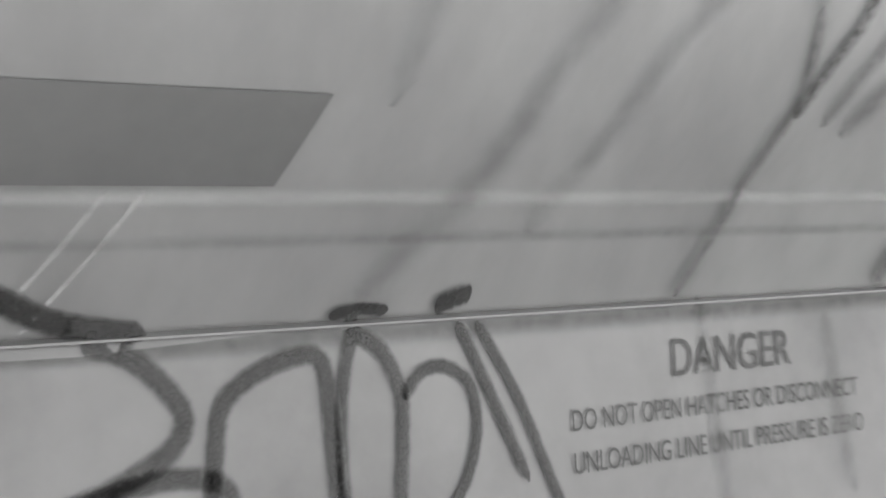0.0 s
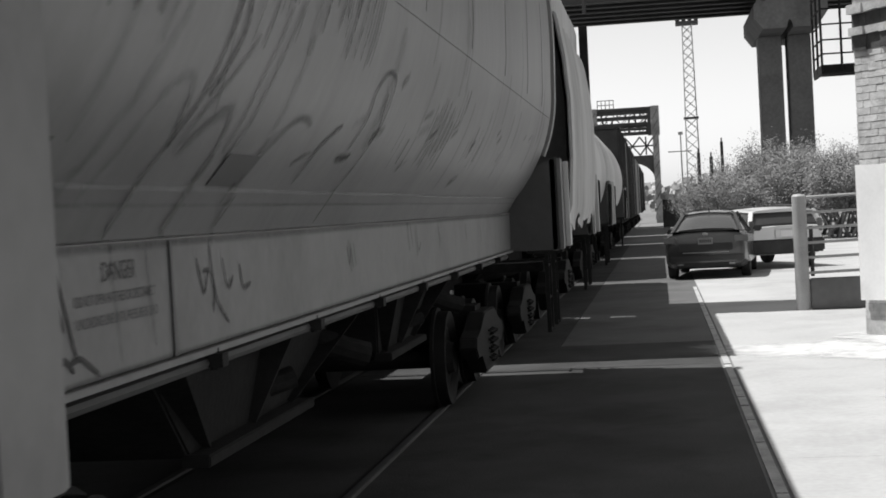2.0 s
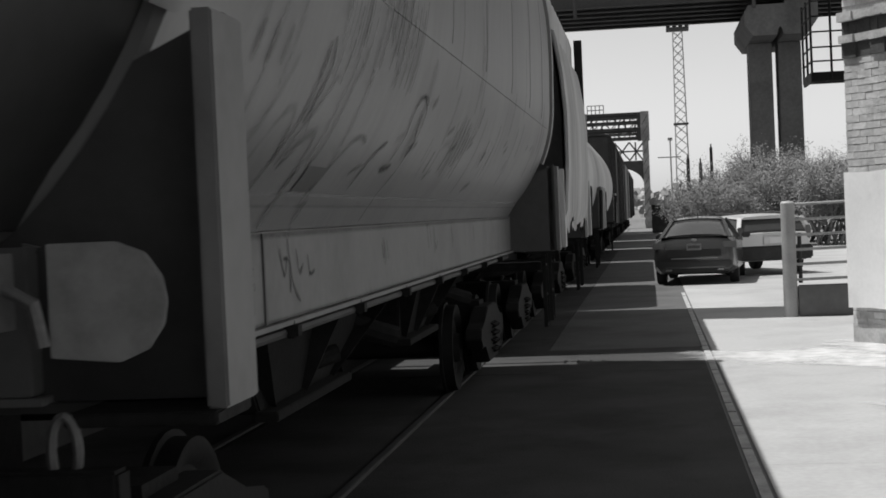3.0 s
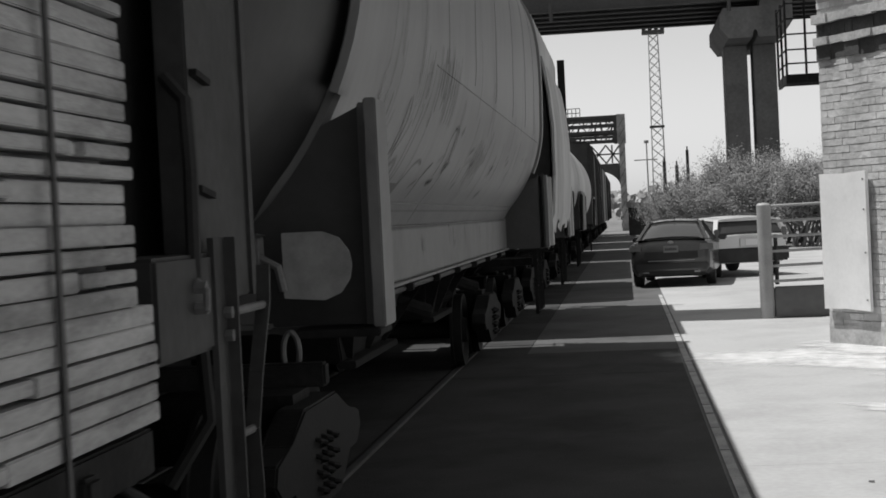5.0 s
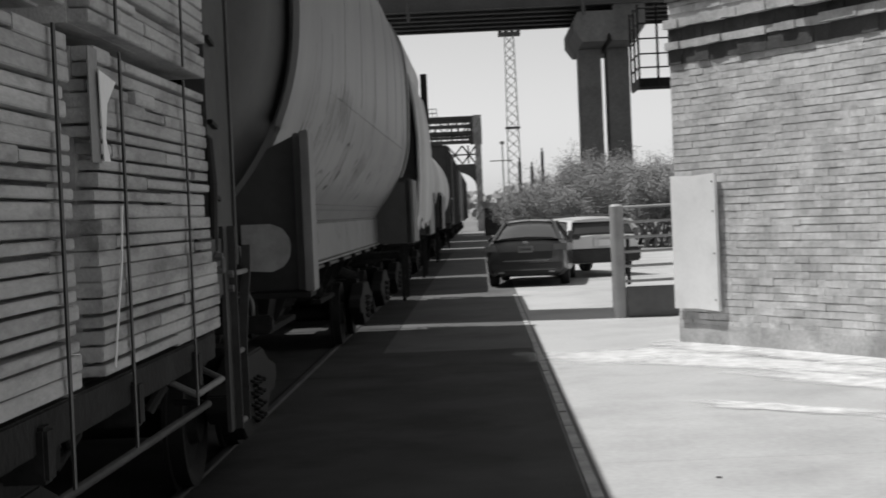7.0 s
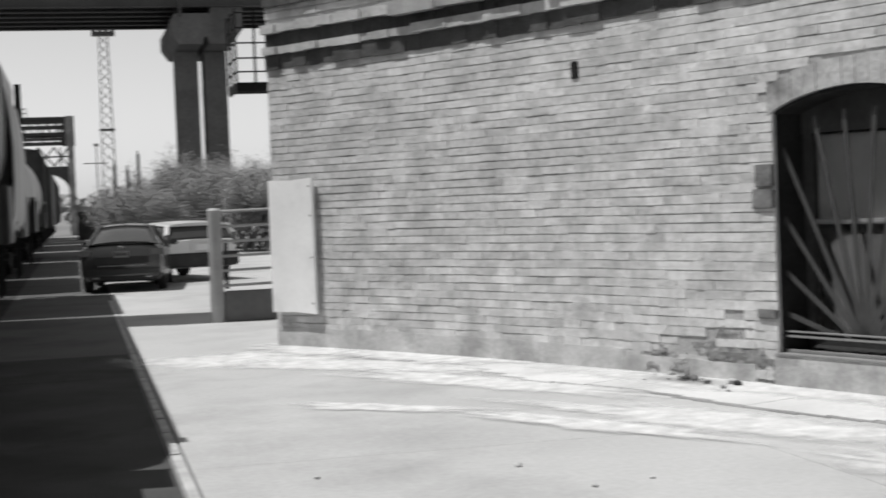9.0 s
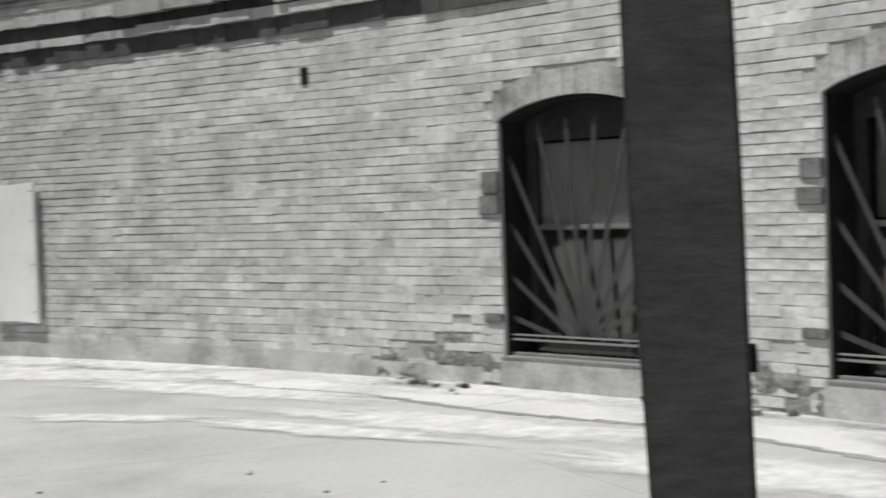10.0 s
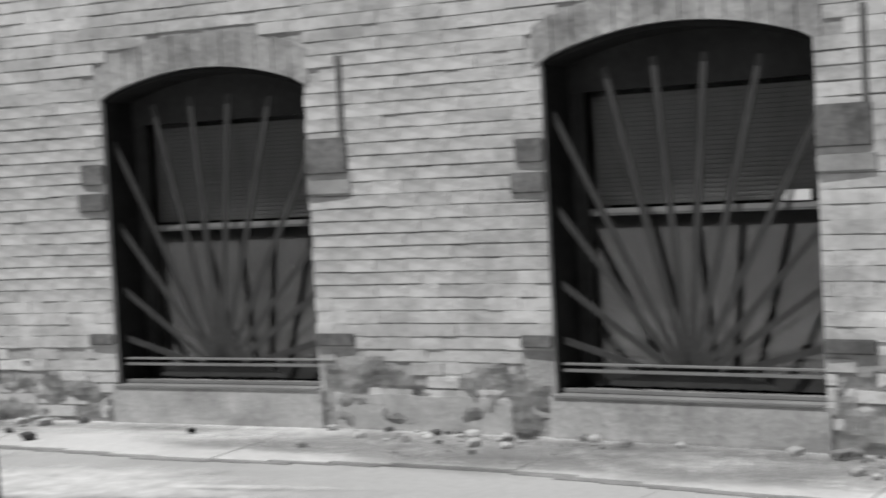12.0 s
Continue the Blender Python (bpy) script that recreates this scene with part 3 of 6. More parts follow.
        part("jamb_lining", bm, M["black"], win, "black sheet standing for the jamb's shade")
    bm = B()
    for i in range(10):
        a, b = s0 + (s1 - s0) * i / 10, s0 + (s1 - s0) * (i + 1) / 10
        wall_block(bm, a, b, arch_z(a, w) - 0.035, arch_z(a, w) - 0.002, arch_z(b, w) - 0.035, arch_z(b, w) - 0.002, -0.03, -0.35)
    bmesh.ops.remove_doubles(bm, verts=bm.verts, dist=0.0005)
    part("arch_lining", bm, M["black"], win, "black sheet standing for the arch's shade")
    # arch stones
    for i in range(13):
        a, b = s0 - 0.05 + (s1 - s0 + 0.10) * i / 13, s0 - 0.05 + (s1 - s0 + 0.10) * (i + 1) / 13
        za, zb = (arch_z(min(max(q, s0), s1), w) + (0.0 if s0 <= q <= s1 else -0.04) for q in (a, b))
        t = 0.24 + random.uniform(-0.012, 0.012)
        bm = B()
        wall_block(bm, a + 0.003, b - 0.003, za + 0.002, za + t, zb + 0.002, zb + t, 0.002 + random.uniform(0, 0.006), -0.1)
        part("arch_stone", bm, M["archstone"], win)
    # hinge stones beside the opening
    for sx, z, wd, hg, mt in ((-1, 1.82, 0.20, 0.15, "grimestone"), (-1, 1.62, 0.24, 0.13, "grimestone"), (1, 1.86, 0.32, 0.24, "grimestone"), (1, 1.65, 0.34, 0.10, "stone"), (-1, 0.62, 0.22, 0.08, "grimestone"), (1, 0.62, 0.30, 0.085, "grimestone")):
        if no == 1 and sx < 0 and z > 1:
            hg *= 1.3
        bm = B()
        quadbox(bm, m0 @ pose(sx * (half + wd / 2), 0.015, z), wd, 0.05, hg)
        part("hinge_stone", bm, M[mt], win, "dark hinge stone beside the opening", bevel=0.008)
    bm = B()
    quadbox(bm, m0 @ pose(half + 0.29, 0.02, 2.22), 0.035, 0.03, 0.60)
    part("hinge_strap", bm, M["iron"], win, "rusted upright iron strap")
    return win


window(1, WINDOWS[0], False, "arched window with dull panes and a fan-shaped iron grille")
window(2, WINDOWS[1], True, "arched window with slatted blind and a fan-shaped iron grille")
w3 = window(3, WINDOWS[2], True, "arched window with slatted blind and small white label")
bm = B()
quadbox(bm, front_pose(15.66, 1.47, -0.385), 0.17, 0.004, 0.065)
part("paper_label", bm, M["tag"], w3, "small white paper label on the glass")

# pale walkway along the front, with a dirt joint and rubble
bm = B()
for i in range(7, 44):
    a, b = i * 0.42 - 0.3, (i + 1) * 0.42 - 0.3
    if i % 5 == 4:
        b -= 0.012
    wall_block(bm, a, b, -0.2, 0.012, -0.2, 0.012, (1.02 + 0.08 * math.sin(i * 0.7)) * min(1.0, 0.25 + (i - 7) / 8), -0.05)
thing("pavement_strip", bm, M["sidewalk"], "pale concrete walkway along the brick wall", "pavement", "structure")
bm = B()
for i in range(20, 60):
    a, b = i * 0.3 - 0.3, (i + 1) * 0.3 - 0.3
    d = 1.06 + 0.08 * math.sin(i * 0.5)
    wall_block(bm, a, b, -0.2, 0.005, -0.2, 0.005, d + random.uniform(0.0, 0.03), d - 0.1)
thing("pavement_joint", bm, M["crack"], "dirty joint beside the walkway", "pavement", "structure")


def blot(cx, cy, rx, ry, turn, z, seed, n=64):
    """A thin irregular film on the ground, thick in the middle and thinning to its rim."""
    bm = B()
    lay = bm.loops.layers.uv.verify()
    m = pose(cx, cy, z, 0, 0, turn)
    mid = bm.verts.new(m @ Vector((0, 0, 0.004)))
    rim = []
    for i in range(n):
        a = 2 * math.pi * i / n
        q = 1 + 0.45 * (noise.noise(Vector((math.cos(a) * 1.6, math.sin(a) * 1.6, seed))) + 0.5 * noise.noise(Vector((math.cos(a) * 5, math.sin(a) * 5, seed))))
        rim.append(bm.verts.new(m @ Vector((1.25 * rx * q * math.cos(a), 1.25 * ry * q * math.sin(a), 0.004))))
    for i in range(n):
        f = bm.faces.new((mid, rim[i], rim[(i + 1) % n]))
        for lp, u in zip(f.loops, (0.5, 1.0, 1.0)):
            lp[lay].uv = (u, i / n)
    return bm


for k, (cx, cy, rx, ry, tn) in enumerate(((2.0, 16.9, 1.5, 0.8, -25), (2.9, 15.6, 2.0, 0.55, -45), (3.7, 13.4, 1.9, 0.40, -58), (2.4, 12.3, 0.9, 0.22, -40), (4.6, 10.2, 1.8, 0.36, -62), (5.2, 7.4, 1.6, 0.4, -68), (3.6, 10.6, 1.4, 0.2, -60), (5.9, 11.4, 2.4, 0.5, -60), (7.0, 8.3, 2.2, 0.5, -70), (7.4, 5.6, 1.8, 0.5, -78), (3.0, 17.2, 1.6, 0.6, -58), (3.75, 15.9, 1.5, 0.5, -60))):
    thing("residue_patch", blot(cx, cy, rx, ry, tn, 0.001 + 0.0012 * k, k * 3.7), M["pale"], "pale chalky residue dried on the concrete", "pavement", "structure")
for k, (s, d, rx, ry) in enumerate(((6.6, 0.30, 0.6, 0.22), (13.2, 0.35, 0.9, 0.36), (14.4, 0.45, 1.1, 0.40), (16.3, 0.35, 0.9, 0.40), (9.9, 0.25, 0.6, 0.25), (13.9, 0.85, 1.0, 0.26), (12.4, 0.7, 0.9, 0.18), (15.6, 0.8, 0.9, 0.22), (11.2, 0.22, 0.9, 0.12), (15.1, 0.2, 1.0, 0.2))):
    p = front(s, 0, d)
    thing("dirt_patch", blot(p.x, p.y, rx, ry, math.degrees(TH0 - s / WR) - 90, 0.022 + 0.0012 * k, 20 + k), M["grit"], "loose dirt and grit along the wall", "dirt", "structure")


def stone(x, y, z, r, material, name="stone", label="small loose stone on the concrete"):
    bm = B()
    bmesh.ops.create_icosphere(bm, subdivisions=1, radius=r)
    for v in bm.verts:
        v.co *= random.uniform(0.7, 1.2)
        v.co.z *= 0.6
    for v in bm.verts:
        v.co += Vector((x, y, z + r * 0.4))
    return thing(name, bm, material, label, "stone", group="loose stones")


for x, y in ((1.41, 9.3), (2.68, 9.14), (2.9, 8.3), (3.3, 8.4)):
    stone(x, y, 0.0, random.uniform(0.02, 0.035), M["mortar"])
for i in range(120):
    c = random.choice((6.5, 6.9, 9.5, 10.2, 12.9, 13.3, 13.7, 14.2, 16.2, 16.5))
    p = front(c + random.gauss(0, 0.32), 0.012, abs(random.gauss(0.05, 0.25)) + 0.03)
    stone(p.x, p.y, p.z, random.choice((0.015, 0.02, 0.03, 0.045, 0.06)) * random.uniform(0.8, 1.2), M[random.choice(("plaster", "mortar", "grimestone", "bare"))], "brick_rubble", "broken piece of painted brick at the wall's foot")
p = front(11.6, 0.022, 0.35)
stone(p.x, p.y, p.z, 0.035, M["black"])

# iron fire balcony on the building's end wall
balcony = empty("fire_balcony", "dark iron fire balcony on the end of the building", "balcony")
bx0, bx1, by0, by1, bz = 2.16, 2.95, 19.9, 20.9, 3.30
bm = B()
for k in range(9):
    y = by0 + 0.02 + k * (by1 - by0 - 0.04) / 8
    box(bm, bx0, bx1, y - 0.02, y + 0.02, bz, bz + 0.03)
part("floor_grating", bm, M["black"], balcony, "slatted iron floor")
bm = B()
box(bm, bx0, bx1, by0, by0 + 0.03, bz - 0.04, bz + 0.08)
box(bm, bx0, bx0 + 0.03, by0 + 0.03, by1, bz - 0.04, bz + 0.08)
part("floor_frame", bm, M["black"], balcony)
for k, z in enumerate((0.22, 0.40, 0.60, 0.80, 1.0)):
    bm = B()
    rod(bm, (bx0 + 0.01, by0, bz + z), (bx1, by0, bz + z), 0.012, n=6)
    rod(bm, (bx0 + 0.01, by0, bz + z), (bx0 + 0.01, by1, bz + z), 0.012, n=6)
    part("rail_bar", bm, M["black"], balcony)
for x, y in ((bx0 + 0.01, by0), (bx0 + 0.01, by1), (bx0 + 0.26, by0), (bx0 + 0.01, (by0 + by1) / 2)):
    bm = B()
    rod(bm, (x, y, bz), (x, y, bz + 1.05), 0.016, n=6)
    part("rail_post", bm, M["black"], balcony)

# ---- the train: cars roll away along the track ----
TRAVEL = [(0, 0.0), (0.5, 0.585), (1, 1.172), (1.5, 1.77), (2, 2.39), (2.5, 3.04), (3, 3.70), (5, 6.38), (5.5, 7.06), (6, 7.73), (6.5, 8.41), (8.5, 11.12), (12, 15.86)]


def gone(t):
    for (a, x), (b, y) in zip(TRAVEL, TRAVEL[1:]):
        if a <= t <= b:
            return x + (y - x) * (t - a) / (b - a)
    return TRAVEL[-1][1]


TRAIN, WHEELS = [], []


def rail_car(name, label, y0, category="rail car"):
    ob = empty(name, label, category, group="cars of the freight train")
    ob.matrix_basis = pose(XC, y0, 0)
    TRAIN.append((ob, y0))
    return ob


def wheelset(car, y):
    bm = B()
    for sx in (-1, 1):
        lathe(bm, [(0.06, sx * 0.66), (0.16, sx * 0.665), (0.30, sx * 0.70), (0.45, sx * 0.672), (0.45, sx * 0.70), (0.42, sx * 0.705), (0.418, sx * 0.80), (0.37, sx * 0.80), (0.30, sx * 0.755), (0.15, sx * 0.77), (0.13, sx * 0.83), (0.0001, sx * 0.83)],
              lambda c, s, r, w: Vector((w, r * c, r * s)), 28)
    rod(bm, (-0.68, 0, 0), (0.68, 0, 0), 0.09, n=12)
    ob = part("wheelset", bm, M["wheel"], car, "worn steel wheels on an axle", smooth=True)
    ob.matrix_basis = pose(0, y, 0.44)
    WHEELS.append((ob, y))


def bogie(car, y):
    for dy in (-0.88, 0.88):
        wheelset(car, y + dy)
    for sx in (-1, 1):
        bm = B()
        poly = [(-1.1, 0.52), (-1.05, 0.62), (-0.72, 0.66), (-0.40, 0.80), (0.40, 0.80), (0.72, 0.66), (1.05, 0.62), (1.1, 0.52), (0.95, 0.42), (0.72, 0.44), (0.42, 0.24), (-0.42, 0.24), (-0.72, 0.44), (-0.95, 0.42)]
        prism(bm, poly, lambda u, v, w: Vector((w, y + u, v)), sx * 0.90, sx * 1.06)
        part("side_frame", bm, M["wheel"], car, "cast black bogie side frame", bevel=0.012)
        for dy in (-0.15, 0.0, 0.15):
            bm = B()
            pts = [(sx * 0.98, y + dy + 0.06 * math.cos(a * 0.9), 0.32 + a * 0.012) for a in range(26)]
            pts = [(sx * (1.07 + 0.04 * math.sin(a * 0.9)), q[1], q[2]) for a, q in enumerate(pts)]
            pipe(bm, pts, 0.013, 5)
            part("spring", bm, M["wheel"], car)
    bm = B()
    box(bm, -0.95, 0.95, y - 0.2, y + 0.2, 0.5, 0.85)
    part("bolster", bm, M["black"], car)


def coupler(car, y, d):
    bm = B()
    box(bm, -0.09, 0.09, min(y, y + d * 0.7), max(y, y + d * 0.7), 0.78, 0.96)
    box(bm, -0.16, 0.16, min(y + d * 0.5, y + d * 0.78), max(y + d * 0.5, y + d * 0.78), 0.74, 1.0)
    part("coupler", bm, M["black"], car, "black knuckle coupler", bevel=0.02)
    bm = B()
    pipe(bm, [(0.35, y, 0.85), (0.38, y + d * 0.25, 0.55), (0.33, y + d * 0.5, 0.42), (0.22, y + d * 0.72, 0.5)], 0.025)
    part("brake_hose", bm, M["rubber"], car)


CREASE = 1.85                    # height of the fold below the tank
TZ, TRR = 2.95, 1.65             # tank centre height and radius


def tank_x(z):
    """Half width of the tall tank: round below, steep sides, rounded shoulders."""
    if z <= TZ:
        return math.sqrt(max(TRR * TRR - (z - TZ) ** 2, 0))
    if z <= 3.35:
        return TRR + 0.012 * (z - TZ) / 0.4
    return (TRR + 0.012) * max(1 - (min(z - 3.35, 1.6) / 1.6) ** 3.3, 0) ** (1 / 3.3)


def section(prof="tall"):
    pts = [(1.125, 1.69), (1.175, 1.77), (tank_x(CREASE), CREASE)]
    if prof == "tall":
        pts += [(tank_x(z), z) for z in [CREASE + (3.35 - CREASE) * i / 14 for i in range(1, 15)]]
        pts += [(tank_x(3.35 + 1.6 * q), 3.35 + 1.6 * q) for q in (0.12, 0.25, 0.36, 0.47, 0.56, 0.65, 0.73, 0.80, 0.86, 0.91, 0.95, 0.98, 0.995, 1.0)]
    else:
        pts = [(1.125, 1.69)] + [(1.6 * math.cos(a), 2.45 + 1.6 * math.sin(a)) for a in [-0.49 + (math.pi / 2 + 0.49) * i / 22 for i in range(23)]]
    pts[-1] = (0.0, pts[-1][1])
    return pts + [(-x, z) for x, z in pts[::-1][1:]]


# half section of the corrugated car: flared skirt, ledge below the roof edge
SHEET = [(1.66, 1.56), (1.70, 1.75), (1.735, 2.30), (1.74, 2.95), (1.705, 3.42), (1.645, 3.82), (1.62, 3.93), (1.56, 3.98), (1.555, 4.10), (1.56, 4.36), (1.52, 4.52), (1.2, 4.66), (0.0, 4.74)]


def corrugated_shell(car, y0, y1, material):
    sec = SHEET + [(-x, z) for x, z in SHEET[::-1][1:]]
    bm = B()
    rings = []
    steps = int((y1 - y0) / 0.07)
    rw = random.Random(21)
    sag = [rw.uniform(-0.05, 0.04) for _ in range(steps + 1)]
    def ring(y, k, inset):
        out = []
        wave = 0.022 * math.cos(2 * math.pi * (y - y0) / 0.56) + 0.012 * math.sin(2 * math.pi * (y - y0) / 0.31 + 1)
        for x, z in sec:
            sgn = 1 if x > 0 else -1 if x < 0 else 0
            w = wave * (1 if z < 3.95 else 0.25)
            zz = z + ((0.10 * math.cos(2 * math.pi * (y - y0) / 1.9) + sag[k]) if z < 1.6 else 0)
            out.append(bm.verts.new((x + sgn * (w - inset), y, zz - (inset if z > 4.4 else 0))))
        return out
    rings.append(ring(y0 + 0.7, 0, 0.05))
    rings.append(ring(y0 + 0.01, 0, 0.035))
    for k in range(steps + 1):
        rings.append(ring(y0 + (y1 - y0) * k / steps, k, 0.0))
    rings.append(ring(y1 - 0.01, steps, 0.035))
    rings.append(ring(y1 - 0.7, steps, 0.05))
    for a, b in zip(rings, rings[1:]):
        for i in range(len(a) - 1):
            bm.faces.new((a[i], a[i + 1], b[i + 1], b[i]))
    part("corrugated_shell", bm, material, car, "pale corrugated sheet shell with a wavy skirt", smooth=True)
    for ye in (y0 + 0.55, y1 - 0.55):
        # dark tone stands for the shade inside the open end
        bm = B()
        prism(bm, [(x * 0.96, z - 0.06) for x, z in sec], lambda u, v, w: Vector((u, w, v)), ye - 0.03, ye + 0.03)
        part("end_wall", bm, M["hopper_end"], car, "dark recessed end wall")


def shell(car, y0, y1, material, label, bulge=0.45, deep=False, prof="tall"):
    sec = section(prof)
    bm = B()
    rings = []
    steps = [(y0 - bulge, 0.0), (y0 - bulge * 0.92, 0.35), (y0 - bulge * 0.7, 0.66), (y0 - bulge * 0.4, 0.88), (y0 - bulge * 0.12, 0.985)] + [(y0 + (y1 - y0) * i / 10, 1.0) for i in range(11)] + [(y1 + bulge * 0.12, 0.985), (y1 + bulge * 0.4, 0.88), (y1 + bulge * 0.7, 0.66), (y1 + bulge * 0.92, 0.35), (y1 + bulge, 0.0)]
    if deep:                       # long domed rear head shading the car gap; dark tone stands for shade
        dome = [(-1.44, 0.0), (-1.42, 0.4), (-1.37, 0.7), (-1.28, 0.84), (-1.1, 0.91), (-0.7, 0.945), (-0.03, 0.965)]
        steps = [(y0 - 0.025, 0.0), (y0 - 0.02, 0.985)] + steps[5:]
        hb = B()
        hr = [[hb.verts.new((0, dome[0][0], 2.9))]] + [[hb.verts.new((x * q, y, 2.9 + (z - 2.9) * q)) for x, z in sec] for y, q in dome[1:]]
        for a, b in zip(hr, hr[1:]):
            for i in range(len(b)):
                j = (i + 1) % len(b)
                hb.faces.new([a[i % len(a)]] + ([a[j]] if len(a) > 1 else []) + [b[j], b[i]])
        hb.faces.new(hr[-1])
        part("tank_head", hb, M["tankhead"], car, "domed tank head, grimy and darkened for its shade", smooth=True)
    for y, q in steps:
        if q == 0:
            rings.append([bm.verts.new((0, y, 2.9))])
        else:
            rings.append([bm.verts.new((x * q, y, 2.9 + (z - 2.9) * q)) for x, z in sec])
    for a, b in zip(rings, rings[1:]):
        k = max(len(a), len(b))
        for i in range(k):
            j = (i + 1) % k
            f = [a[i % len(a)]] + ([a[j]] if len(a) > 1 else []) + ([b[j]] if len(b) > 1 else []) + [b[i % len(b)]]
            bm.faces.new(f)
    return part("tank", bm, material, car, label, smooth=True)


def ribbon(bm, pts, width, to3):
    """A flat painted stroke along pts (y, z), laid on a surface by to3."""
    L, R2 = [], []
    for i, (y, z) in enumerate(pts):
        a, b = pts[max(i - 1, 0)], pts[min(i + 1, len(pts) - 1)]
        d = Vector((b[0] - a[0], b[1] - a[1]))
        d = d.normalized() if d.length else Vector((1, 0))
        w = width * (0.5 + 0.025 * math.sin(i * 2.1)) * (0.25 if i in (0, len(pts) - 1) else 0.72 if i in (1, len(pts) - 2) else 1)
        L.append(bm.verts.new(to3(y - d.y * w, z + d.x * w)))
        R2.append(bm.verts.new(to3(y + d.y * w, z - d.x * w)))
    lay = bm.loops.layers.uv.verify()
    for i in range(len(pts) - 1):
        f = bm.faces.new((L[i], L[i + 1], R2[i + 1], R2[i]))
        for lp, u in zip(f.loops, (0.0, 0.0, 1.0, 1.0)):
            lp[lay].uv = (u, i / len(pts))


def smooth_path(ctrl, k=6):
    out = []
    c = [ctrl[0]] + list(ctrl) + [ctrl[-1]]
    for i in range(1, len(c) - 2):
        for j in range(k):
            t = j / k
            p = [0.5 * (2 * c[i][d] + (c[i + 1][d] - c[i - 1][d]) * t + (2 * c[i - 1][d] - 5 * c[i][d] + 4 * c[i + 1][d] - c[i + 2][d]) * t * t + (3 * c[i][d] - c[i - 1][d] - 3 * c[i + 1][d] + c[i + 2][d]) * t ** 3) for d in (0, 1)]
            out.append(tuple(p))
    return out + [ctrl[-1]]


def on_sill(y, z):
    return Vector((1.140 + 0.004, y, z))


def on_tank(y, z):
    if z < 1.69:
        return on_sill(y, z)
    if z < CREASE:
        return Vector((1.125 + (tank_x(CREASE) - 1.125) * (z - 1.69) / (CREASE - 1.69) + 0.009, y, z))
    return Vector((tank_x(z) + 0.006, y, z))


def lettering(car, text, size, y, z, material, width=None):
    cu = bpy.data.curves.new("lettering", "FONT")
    cu.body, cu.size = text, size / 0.70
    tmp = new("lettering", cu)
    bpy.context.view_layer.update()
    me = bpy.data.meshes.new_from_object(tmp.evaluated_get(bpy.context.evaluated_depsgraph_get()))
    bpy.data.objects.remove(tmp)
    xs = [v.co.x for v in me.vertices]
    k = (width / (max(xs) - min(xs))) if width else 1
    for v in me.vertices:
        v.co = Vector((1.144, y + (v.co.x - min(xs)) * k, z + v.co.y))
    me.materials.append(material)
    ob = new("lettering", me)
    ob.parent = car
    ob["label"] = "dark stencilled warning lettering"
    return ob


